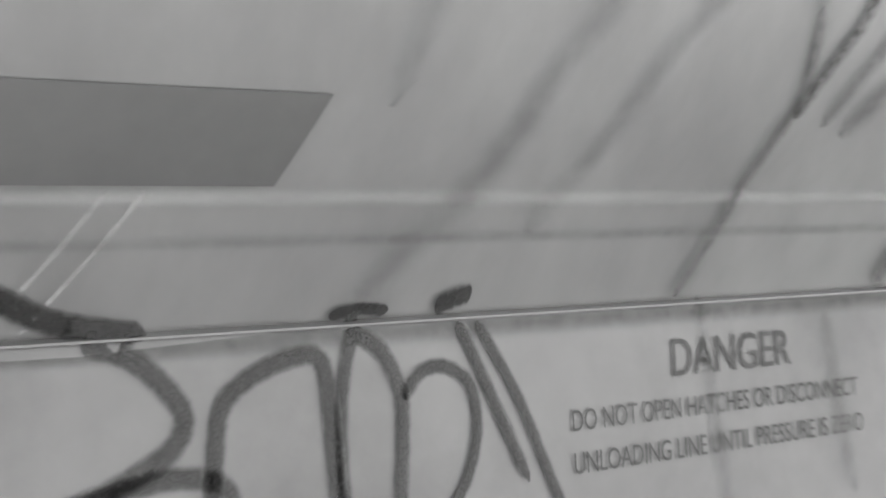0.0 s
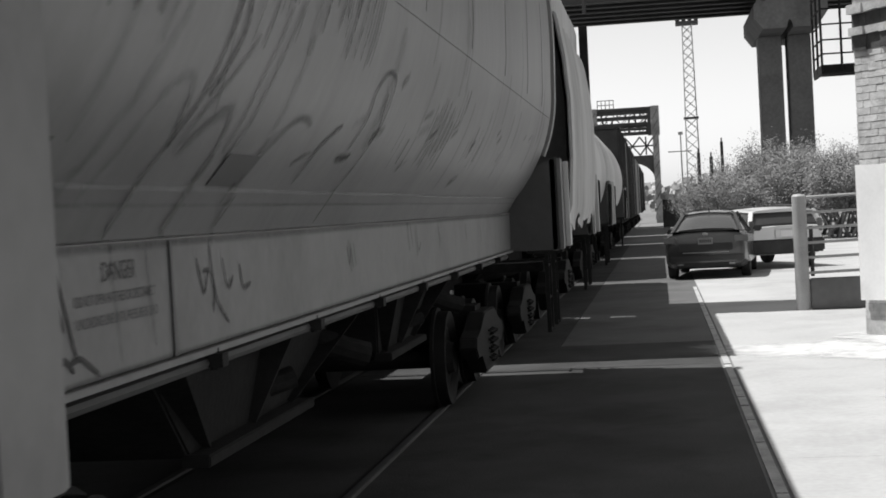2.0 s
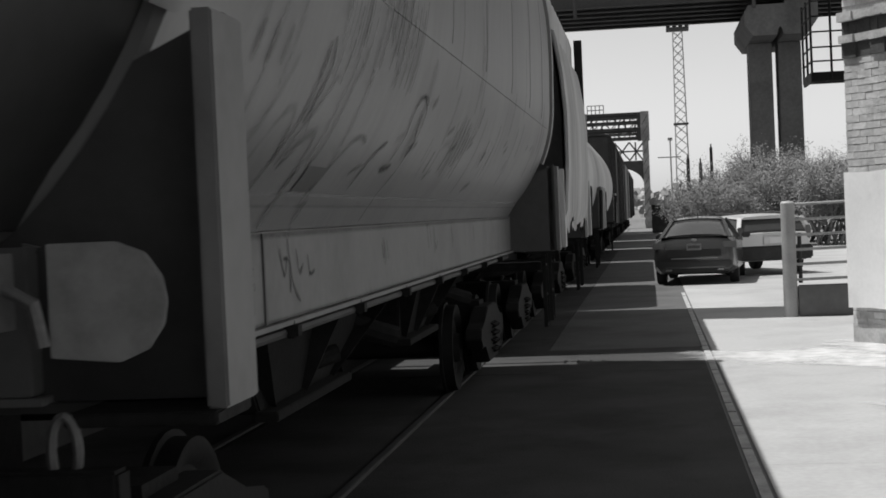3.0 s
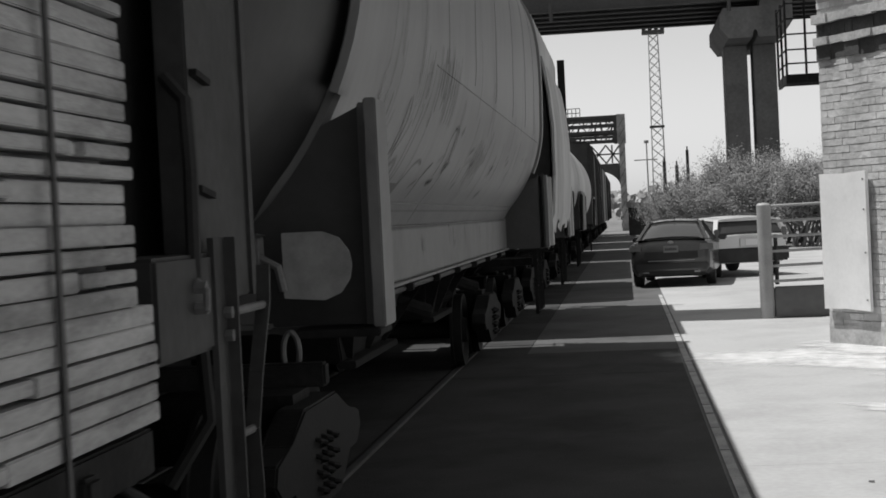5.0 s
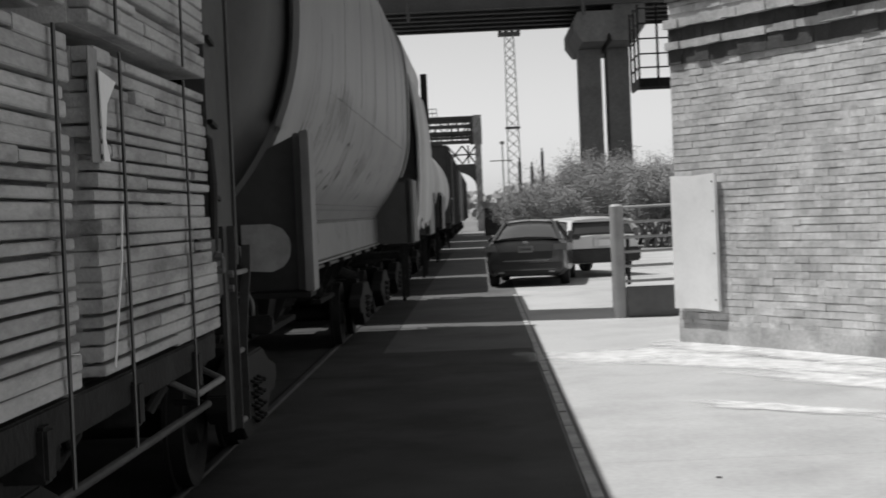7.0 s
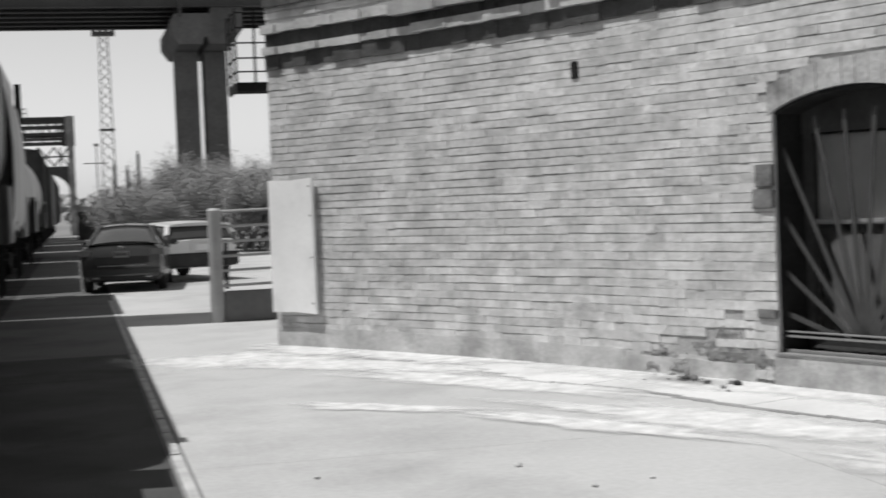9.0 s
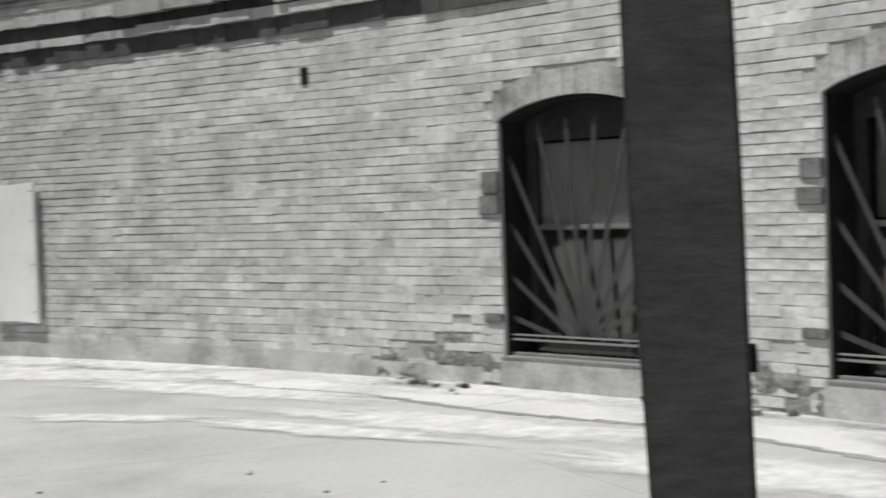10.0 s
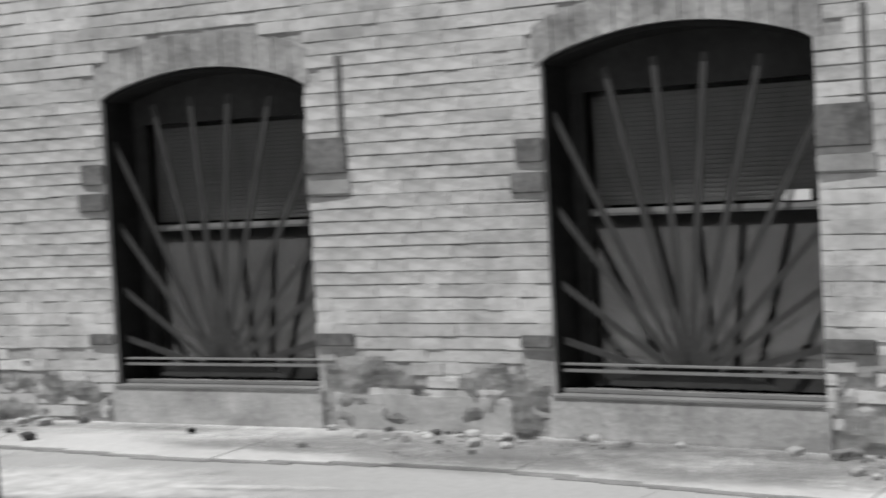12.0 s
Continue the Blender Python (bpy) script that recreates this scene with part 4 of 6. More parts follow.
def hopper_car(y0, length, material, label, detail=False, ends="hopper_end", prof="tall"):
    car = rail_car("hopper_car", label, y0)
    Lr = length
    if prof == "sheet":
        corrugated_shell(car, -0.15, Lr + 0.1, material)
    else:
        shell(car, 0.0, Lr, material, "rounded pale grey tank shell", 0.2 if detail else 0.45, detail, prof)
    # side sills
    for sx in (-1, 1):
        bm = B()
        box(bm, sx * 1.02 if sx > 0 else -1.14, 1.14 if sx > 0 else -1.02, -0.1, Lr + 0.1, 1.31, 1.69)
        sill = part("side_sill", bm, M["sill"] if detail else material, car, "flat pale grey side sill", bevel=0.004)
        bm = B()
        box(bm, min(sx * 1.0, sx * 1.165), max(sx * 1.0, sx * 1.165), -0.1, Lr + 0.1, 1.285, 1.307)
        part("sill_flange", bm, M["sill"] if detail else material, sill, bevel=0.003)
        bm = B()
        prism(bm, [(sx * 1.11, 1.687), (sx * 1.149, 1.687), (sx * 1.149, 1.690), (sx * 1.11, 1.700)], lambda u, v, w: Vector((u, w, v)), -0.05, Lr + 0.05)
        part("sill_cap", bm, material, sill)
        k = 0
        yy = 1.1
        while yy < Lr:
            bm = B()
            box(bm, min(sx * 1.10, sx * 1.19), max(sx * 1.10, sx * 1.19), yy - 0.035, yy + 0.035, 1.235, 1.284)
            rod(bm, (sx * 1.15, yy, 1.225), (sx * 1.15, yy, 1.30), 0.018, n=8)
            part("sill_clamp", bm, M["black"], sill)
            yy += 1.52
        bm = B()
        box(bm, min(sx * 1.135, sx * 1.148), max(sx * 1.135, sx * 1.148), 2.218, 2.238, 1.31, 1.685)
        part("sill_rib", bm, M["panelpaint"], sill)
        bm = B()
        pipe(bm, [(sx * 1.12, 0.3, 1.25), (sx * 1.12, Lr - 0.3, 1.25)], 0.022)
        part("air_pipe", bm, M["hopper_end"], sill)
    # end frames with a saddle cut for the tank
    for ye, d in ((0.0, -1), (Lr + 0.05, 1)):
        bm = B()
        arc = []
        for i in range(15):
            a = math.asin((2.26 - TZ) / TRR) * (1 - i / 14) + (-math.pi / 2) * (i / 14)
            arc.append(((TRR - 0.02) * math.cos(a), TZ + (TRR - 0.02) * math.sin(a)))
        poly = [(1.66, 1.29), (1.66, 2.26)] + arc[1:] + [(-x, z) for x, z in arc[::-1][1:-1]] + [(-1.66, 2.26), (-1.66, 1.29)]
        prism(bm, poly, lambda u, v, w: Vector((u, w, v)), ye, ye + d * 0.03)
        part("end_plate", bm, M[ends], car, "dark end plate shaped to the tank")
        for sx in (-1, 1):
            bm = B()
            box(bm, min(sx * 1.645, sx * 1.70), max(sx * 1.645, sx * 1.70), min(ye, ye + d * 0.27), max(ye, ye + d * 0.27), 1.29, 2.24)
            box(bm, min(sx * 1.58, sx * 1.645), max(sx * 1.58, sx * 1.645), min(ye, ye + d * 0.05), max(ye, ye + d * 0.05), 1.27, 2.24)
            part("end_post", bm, M["sill"] if detail else material, car, "pale end post with outward flange", bevel=0.006)
            bm = B()
            box(bm, min(sx * 1.3, sx * 1.68), max(sx * 1.3, sx * 1.68), min(ye, ye + d * 0.30), max(ye, ye + d * 0.30), 1.255, 1.288)
            part("post_foot", bm, M["black"], car, bevel=0.005)
        # saddle ring round the tank end
        bm = B()
        if prof == "tall":
            edge = [(x, z) for x, z in section() if z > 2.22]
            inner, outer = ([(x * q, TZ + (z - TZ) * q) for x, z in edge] for q in (0.994, 1.018))
            prism(bm, outer + inner[::-1], lambda u, v, w: Vector((u, w, v)), ye, ye + d * 0.22)
            part("saddle_ring", bm, material, car, "pale flange round the tank end")
        else:
            bm.free()
        # end sill, platform and steps
        bm = B()
        box(bm, -1.45, 1.45, min(ye + d * 0.27, ye + d * 0.36), max(ye + d * 0.27, ye + d * 0.36), 1.06, 1.16)
        box(bm, -0.18, 0.18, min(ye - d * 2.0, ye + d * 0.5), max(ye - d * 2.0, ye + d * 0.5), 0.72, 1.06)
        part("end_sill", bm, M["black"], car, bevel=0.01)
        for sx in (-1, 1) if d > 0 or not detail else ():
            step = None
            for yy in (ye + d * 0.08, ye + d * 0.42):
                bm = B()
                beam(bm, (sx * 1.5, yy, 0.42), (sx * 1.5, yy, 1.5), 0.045, 0.02)
                step = part("step_rail", bm, M["black"], car, "dark iron corner step rail")
            for z in (0.44, 0.78, 1.12, 1.45):
                bm = B()
                rod(bm, (sx * 1.5, ye + d * 0.08, z), (sx * 1.5, ye + d * 0.42, z), 0.014, n=6)
                part("step_rung", bm, M["black"], step)
        coupler(car, ye + d * 0.5, d)
    for sx in (-1, 1) if prof == "tall" else ():
        bm = B()
        beam(bm, (sx * 1.2255, 0.0, CREASE), (sx * 1.2255, Lr, CREASE), 0.005, 0.005)
        part("crease_strip", bm, material, car)
    # roof walk and hatches
    bm = B()
    RZ = 4.94 if prof == "tall" else 4.74 if prof == "sheet" else 4.04
    box(bm, -0.35, 0.35, 0.2, Lr - 0.2, RZ + 0.02, RZ + 0.06)
    part("roof_walk", bm, M["darkgrey"], car, "grated roof walkway")
    for i in range(max(2, int(Lr / 2.6))):
        yy = 1.0 + i * (Lr - 2.0) / max(1, int(Lr / 2.6) - 1)
        bm = B()
        lathe(bm, [(0.33, -0.22), (0.33, 0.0), (0.28, 0.06), (0.05, 0.09), (0.0001, 0.09)], lambda c, s, r, w: Vector((-0.75 + r * c, yy + r * s, w + RZ - 0.06)), 16)
        part("hatch", bm, M["hopper_end"], car, smooth=True)
    # discharge hoppers below
    bays = ((4.2, 2.3, 0.85), (8.1, 1.7, 0.7)) if detail else tuple((Lr * (i + 1) / 3, min(1.75, Lr / 6), 0.34) for i in range(2))
    for yc, hw, lw in bays:
        bm = B()
        lx, lz = (0.80, 0.80) if detail else (0.34, 0.86)
        t = [bm.verts.new((x, yc + y, 1.66)) for x, y in ((-1.0, -hw), (1.0, -hw), (1.0, hw), (-1.0, hw))]
        b = [bm.verts.new((x, yc + y, lz)) for x, y in ((-lx, -lw), (lx, -lw), (lx, lw), (-lx, lw))]
        for j in range(4):
            bm.faces.new((t[j], t[(j + 1) % 4], b[(j + 1) % 4], b[j]))
        bm.faces.new(t[::-1])
        bm.faces.new(b)
        hop = part("discharge_hopper", bm, M["grime"], car, "sloping discharge hopper, darkened for the shade under the car", bevel=0.01)
        bm = B()
        box(bm, -0.4, 0.4, yc - 0.38, yc + 0.38, 0.80, 0.86)
        part("outlet_gate", bm, M["black"], hop, bevel=0.01)
        if detail:                 # stiffening sheets down the slopes, and the lips of the outlet
            for sx in (-1, 1):
                for u in (0.12, 0.5, 0.88):
                    bm = B()
                    yt = yc - hw + 2 * hw * u
                    yb_ = yc - lw + 2 * lw * u
                    prism(bm, [(sx * 1.08, 1.30), (sx * 0.84, lz + 0.02), (sx * 0.74, lz + 0.06), (sx * 0.94, 1.32)], lambda p, q, w: Vector((p, w + yt + (yb_ - yt) * (1.30 - q) / (1.30 - lz), q)), -0.012, 0.012)
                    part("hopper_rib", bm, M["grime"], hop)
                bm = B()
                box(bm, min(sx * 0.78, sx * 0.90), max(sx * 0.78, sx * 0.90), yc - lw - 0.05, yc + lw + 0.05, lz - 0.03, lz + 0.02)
                part("outlet_lip", bm, M["grime"], hop, "outlet lip darkened for the shade under the car", bevel=0.006)
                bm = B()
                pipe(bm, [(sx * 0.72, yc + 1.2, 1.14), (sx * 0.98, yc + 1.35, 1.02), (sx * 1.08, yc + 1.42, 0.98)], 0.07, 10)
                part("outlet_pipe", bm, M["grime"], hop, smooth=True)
        bm = B()
        pipe(bm, [(0.3, yc + 0.1, 0.86), (0.72, yc + 0.3, 0.92), (0.92, yc + 0.42, 0.98)], 0.055, 10)
        part("outlet_pipe", bm, M["black"], hop, smooth=True)
    for yy in ((1.4, Lr - 1.5) if Lr > 10 else (1.1, Lr - 1.1)):
        bogie(car, yy)
    # end ladders
    for ye in (0.15, Lr - 0.7) if prof == "round" else ():
        bm = B()
        pipe(bm, [(1.2, ye, 1.3), (1.66, ye, 1.32), (1.68, ye, 2.05), (1.68, ye + 0.06, 2.14), (1.68, ye + 0.5, 2.14), (1.68, ye + 0.56, 2.05), (1.66, ye + 0.56, 1.32), (1.2, ye + 0.56, 1.3)], 0.03, 8)
        part("grab_loop", bm, M["black"], car, "dark looped grab iron")
    return car


LA = 13.2
carA = hopper_car(0.0, LA, M["hopper"], "pale grey pressure hopper car marked with sprayed tags and drips", detail=True)
# lengthwise weld of the near car's shell and the short rings above it
bm = B()
pipe(bm, [(tank_x(2.65), 2.6, 2.65), (tank_x(2.65), LA, 2.65)], 0.005, 6)
part("weld_ring", bm, M["hopper"], carA)
for yy in (3.1, 4.8, 6.6, 8.55, 10.4, 12.0):
    bm = B()
    sec = [p for p in section()[2:] if p[0] > 0 and p[1] > 2.6]
    pipe(bm, [(x, yy, z) for x, z in sec], 0.004, 6)
    part("weld_ring", bm, M["hopper"], carA)
# stencilled warning on the sill
lettering(carA, "DANGER", 0.056, 1.636, 1.582, M["spray"], 0.272)
lettering(carA, "DO NOT OPEN HATCHES OR DISCONNECT", 0.030, 1.428, 1.520, M["spray"], 0.645)
lettering(carA, "UNLOADING LINE UNTIL PRESSURE IS ZERO", 0.030, 1.428, 1.460, M["spray"], 0.655)
lettering(carA, "DES", 0.045, 0.447, 1.590, M["spray"], 0.096)


def stroke(ctrl, width, paint, label, name="sprayed_stroke", k=7):
    bm = B()
    ribbon(bm, smooth_path(ctrl, k), width, on_tank)
    part(name, bm, M[paint], carA, label)


# sprayed tag on the sill
for w, ctrl in (
    (0.026, [(0.545, 1.685), (0.565, 1.63), (0.58, 1.55), (0.59, 1.48), (0.60, 1.40), (0.605, 1.33)]),
    (0.030, [(0.70, 1.688), (0.748, 1.672), (0.795, 1.637), (0.823, 1.595), (0.805, 1.558), (0.746, 1.527), (0.676, 1.506), (0.605, 1.492)]),
    (0.030, [(0.61, 1.492), (0.686, 1.505), (0.755, 1.522), (0.827, 1.524), (0.876, 1.502), (0.882, 1.44), (0.876, 1.36)]),
    (0.028, [(0.838, 1.34), (0.846, 1.443), (0.86, 1.536), (0.871, 1.598), (0.907, 1.631), (0.972, 1.654), (1.013, 1.648), (1.024, 1.583), (1.032, 1.42), (1.036, 1.33)]),
    (0.024, [(1.071, 1.705), (1.045, 1.615), (1.038, 1.515), (1.046, 1.412), (1.05, 1.33)]),
    (0.026, [(1.058, 1.682), (1.106, 1.653), (1.133, 1.599), (1.133, 1.538), (1.126, 1.452), (1.14, 1.398), (1.17, 1.36), (1.21, 1.358), (1.326, 1.388), (1.396, 1.35)]),
    (0.022, [(1.136, 1.59), (1.168, 1.622), (1.209, 1.626), (1.248, 1.598), (1.255, 1.534), (1.227, 1.465), (1.174, 1.419), (1.14, 1.43)]),
    (0.024, [(1.232, 1.685), (1.276, 1.596), (1.342, 1.46)]),
    (0.022, [(1.264, 1.683), (1.332, 1.572), (1.38, 1.464), (1.42, 1.38)]),
    (0.022, [(0.82, 1.402), (0.939, 1.409), (1.092, 1.396)]),
    (0.022, [(1.367, 1.376), (1.43, 1.384), (1.478, 1.37), (1.578, 1.322)]),
):
    stroke(ctrl, w * 1.2, "tagpaint", "dark sprayed tag stroke")
stroke([(0.525, 1.70), (0.547, 1.727), (0.569, 1.742), (0.601, 1.738), (0.647, 1.718), (0.70, 1.704), (0.78, 1.693)], 0.034, "capblack", "black sprayed cap of the tag")
stroke([(1.195, 1.706), (1.222, 1.714), (1.25, 1.722)], 0.034, "capblack", "black sprayed dab above the tag")
stroke([(1.03, 1.702), (1.075, 1.708), (1.12, 1.704)], 0.02, "capblack", "black sprayed dab above the tag")
for y in (0.585, 0.63):
    stroke([(y, 1.70), (y + 0.07, 1.79), (y + 0.11, 1.85)], 0.007, "scratch", "pale scratch through the paint", "scratch")
# second, paler tag farther along the sill
for ctrl in ([(2.50, 1.62), (2.545, 1.53), (2.575, 1.50), (2.62, 1.56)], [(2.56, 1.57), (2.66, 1.56), (2.68, 1.48), (2.66, 1.42)], [(2.65, 1.66), (2.68, 1.56), (2.72, 1.46), (2.85, 1.37)], [(2.80, 1.61), (2.86, 1.50), (2.93, 1.54)], [(3.02, 1.58), (3.06, 1.49), (3.16, 1.50)]):
    stroke(ctrl, 0.034, "drip", "faded sprayed tag stroke")
for y, z0, z1, w in ((1.70, 1.34, 1.70, 0.05), (2.00, 1.36, 1.66, 0.06), (2.215, 1.32, 1.68, 0.05), (5.0, 1.45, 1.62, 0.10), (5.12, 1.48, 1.60, 0.08), (6.8, 1.50, 1.69, 0.12), (7.1, 1.46, 1.66, 0.16), (8.1, 1.48, 1.66, 0.08), (9.6, 1.5, 1.64, 0.14), (10.6, 1.46, 1.6, 0.10), (0.25, 1.4, 1.66, 0.10)):
    stroke([(y, z1), (y + 0.02, (z0 + z1) / 2), (y + 0.05, z0)], w, "veil", "faint run of old paint")
for ctrl in ([(4.96, 1.59), (5.0, 1.50), (5.06, 1.57)], [(5.04, 1.60), (5.1, 1.47)], [(6.9, 1.68), (6.98, 1.52)], [(7.15, 1.66), (7.2, 1.5), (7.3, 1.55)], [(8.1, 1.64), (8.2, 1.52)]):
    stroke(ctrl, 0.04, "mist", "faded sprayed tag stroke")
# dark line painted as the cap's shade, and dark lines along the folds
stroke([(-0.05 + i * 1.02, 1.676) for i in range(14)], 0.044, "mist", "dark line painted as the cap's shade", "grime_line", 2)
stroke([(-0.05 + i * 1.02, 1.793) for i in range(14)], 0.022, "veil", "faint dark line along the weld", "grime_line", 2)
stroke([(-0.05 + i * 1.02, 1.316) for i in range(14)], 0.030, "mist", "dark line above the lower flange", "grime_line", 2)
# pale film painted as the highlight along the fold
stroke([(-0.05 + i * 1.02, CREASE - 0.008) for i in range(14)], 0.026, "foldlight", "pale line painted as the fold's highlight", "worn_edge", 2)
# tall leaning letters, sprayed thin, on the shell
for w, paint, ctrl in (
    (0.075, "veil", [(1.06, 1.715), (1.154, 1.812), (1.22, 1.902), (1.248, 1.983), (1.29, 2.057), (1.34, 2.16), (1.42, 2.32)]),
    (0.060, "veil", [(1.30, 1.80), (1.372, 1.896), (1.425, 2.008), (1.489, 2.087), (1.574, 2.132), (1.646, 2.134), (1.698, 2.076), (1.72, 1.976), (1.701, 1.892), (1.683, 1.796), (1.648, 1.70)]),
    (0.034, "mist", [(1.69, 2.09), (1.725, 1.976), (1.703, 1.88), (1.683, 1.796), (1.648, 1.70)]),
    (0.045, "drip", [(1.731, 1.949), (1.758, 2.015), (1.792, 2.082), (1.80, 2.147), (1.81, 2.24), (1.82, 2.40)]),
    (0.055, "mist", [(1.80, 1.94), (1.866, 2.049), (1.926, 2.119), (2.0, 2.19), (2.1, 2.3)]),
    (0.050, "drip", [(1.84, 2.10), (1.90, 2.20), (1.93, 2.31), (1.87, 2.42)]),
    (0.075, "mist", [(1.85, 1.932), (1.947, 2.014), (2.051, 2.064), (2.125, 2.073), (2.171, 2.013), (2.198, 1.908), (2.174, 1.81), (2.135, 1.705)]),
    (0.110, "veil", [(2.19, 1.95), (2.19, 1.85), (2.16, 1.76), (2.13, 1.70)]),
    (0.050, "mist", [(2.28, 1.95), (2.29, 2.061), (2.29, 2.176), (2.33, 2.30), (2.36, 2.42)]),
    (0.055, "mist", [(2.32, 1.93), (2.383, 2.022), (2.40, 2.164), (2.43, 2.30), (2.50, 2.45)]),
    (0.050, "mist", [(2.60, 1.80), (2.682, 1.911), (2.789, 2.001), (2.90, 2.075), (3.05, 2.10), (3.18, 2.08)]),
    (0.028, "drip", [(2.69, 1.72), (2.75, 1.83)]),
    (0.045, "drip", [(3.43, 1.87), (3.485, 1.997), (3.58, 2.06), (3.70, 2.105)]),
    (0.060, "drip", [(3.90, 1.98), (4.02, 1.985), (4.13, 2.0)]),
    (0.035, "drip", [(4.22, 1.71), (4.30, 1.86), (4.42, 2.10), (4.36, 2.20), (4.32, 2.28)]),
    (0.040, "drip", [(4.02, 2.02), (4.10, 2.15), (4.06, 2.27), (4.20, 2.36), (4.40, 2.33), (4.45, 2.15), (4.38, 2.05)]),
    (0.030, "mist", [(1.815, 2.40), (1.85, 2.24), (1.97, 2.06)]),
):
    stroke(ctrl, w, paint, "tall leaning letter sprayed thin on the shell")
# runs of paint hanging from two rows of letters higher up
rs = random.Random(7)
for y0, y1, z0, z1, k in ((1.95, 2.5, 2.25, 2.75, 9), (2.75, 3.75, 2.30, 2.85, 28), (5.75, 6.6, 1.97, 2.40, 24), (6.6, 6.9, 2.25, 2.52, 4), (7.4, 8.2, 2.0, 2.3, 7), (4.9, 5.5, 1.95, 2.2, 4), (9.2, 9.8, 2.0, 2.25, 4), (11.4, 11.7, 2.06, 2.2, 2)):
    for i in range(k):
        y = y0 + (y1 - y0) * (i + rs.uniform(0.1, 0.9)) / k
        top = z1 - rs.uniform(0, 0.35) * (z1 - z0)
        low = z0 + rs.uniform(0, 0.45) * (z1 - z0)
        lean = (top - low) * rs.uniform(0.10, 0.2)
        stroke([(y, low), (y + lean * 0.5, (low + top) / 2), (y + lean, top)], rs.choice((0.016, 0.022, 0.03, 0.045)), "drip" if rs.random() < 0.65 else "mist", "run of sprayed paint")
for y, z, w in ((0.86, 2.30, 0.07), (1.02, 2.31, 0.07), (1.20, 2.32, 0.07)):
    stroke([(y, z - 0.07), (y + 0.02, z + 0.07)], w, "mist", "worn block of stencilled marking", "worn_mark")
for i in range(26):                      # broad faint runs of road grime
    y, z = rs.uniform(0.2, 12.8), rs.uniform(2.0, 2.9)
    ln = rs.uniform(0.3, 0.9)
    stroke([(y, z - ln * 0.5), (y + 0.05 * ln, z), (y + 0.1 * ln, z + ln * 0.5)], rs.uniform(0.06, 0.22), "veil", "faint run of road grime", "grime_run")
for i in range(16):                      # blots and scuffs low on the shell
    y, z = 3.2 + rs.uniform(0, 9.0), rs.uniform(1.88, 2.35)
    stroke([(y, z), (y + 0.06, z + 0.02), (y + rs.uniform(0.1, 0.25), z + 0.05)], rs.uniform(0.04, 0.10), rs.choice(("mist", "veil", "mist")), "scuff of old paint", "scuff")
# square patches of duller paint low on the shell
for y0, y1, l0, lean, z1 in ((-0.0, 0.90, 0.0, 0.035, 1.950), (2.345, 2.70, 0.02, 0.05, 1.956)):
    bm = B()
    k = 6
    rows = [[bm.verts.new(on_tank(y, z)) for y in (y0 + l0 * j / k, y1 + lean * j / k)] for j, z in ((j, 1.854 + (z1 - 1.854) * j / k) for j in range(k + 1))]
    for a, b in zip(rows, rows[1:]):
        bm.faces.new((a[0], a[1], b[1], b[0]))
    part("paint_patch", bm, M["panelpaint"], carA, "dull grey patch of newer paint")
# round-ended plate beside the rear coupling
bm = B()
poly = [(-0.14, -0.135), (0.03, -0.15), (0.10, -0.12), (0.14, -0.06), (0.15, 0.0), (0.14, 0.06), (0.10, 0.12), (0.03, 0.15), (-0.14, 0.15)]
prism(bm, poly, lambda u, v, w: Vector((1.428 + u, w, 1.555 + v * 0.95)), -0.33, -0.31)
part("warning_plate", bm, M["plate"], carA, "pale round-ended plate at the car end", bevel=0.003)
bm = B()
beam(bm, (1.32, -0.305, 1.56), (1.32, -0.02, 1.56), 0.04, 0.04)
beam(bm, (1.32, -0.30, 1.43), (1.32, -0.30, 1.68), 0.05, 0.02)
part("plate_bracket", bm, M["black"], carA)
# uncoupling lever beside the plate, and the slotted hanger below the end plate
bm = B()
pipe(bm, [(0.25, -0.62, 1.02), (0.5, -0.55, 1.30), (0.95, -0.45, 1.58), (1.22, -0.42, 1.60), (1.29, -0.42, 1.56), (1.31, -0.42, 1.46)], 0.018)
box(bm, 1.14, 1.22, -0.46, -0.36, 1.50, 1.68)
part("uncoupling_lever", bm, M["iron"], carA, "worn grey uncoupling lever")
bm = B()
ring = [(0.034 * math.sin(2 * math.pi * i / 20), 0.085 * math.cos(2 * math.pi * i / 20)) for i in range(20)]
pipe(bm, [(1.30 + a, -0.30, 1.20 + b) for a, b in ring + ring[:1]], 0.013, 6)
part("slotted_hanger", bm, M["iron"], carA, "slotted grey iron hanger")
bm = B()
box(bm, -1.62, 1.66, -0.06, -0.005, 1.262, 1.288)
part("plate_lip", bm, M["hopper_end"], carA, "folded lip under the end plate", bevel=0.004)

carB = hopper_car(14.75, 6.2, M["hopper_pale"], "pale corrugated short hopper car", prof="sheet")
bm = B()
box(bm, 1.60, 1.73, 6.12, 6.22, 2.4, 4.50)
part("brake_mast", bm, M["black"], carB, "dark upright brake mast")
hopper_car(22.9, 7.2, M["hopper_pale"], "pale short hopper car with looped grab irons", prof="round")
hopper_car(32.2, 12.5, M["hopper_pale"], "pale hopper car far along the train", prof="round")


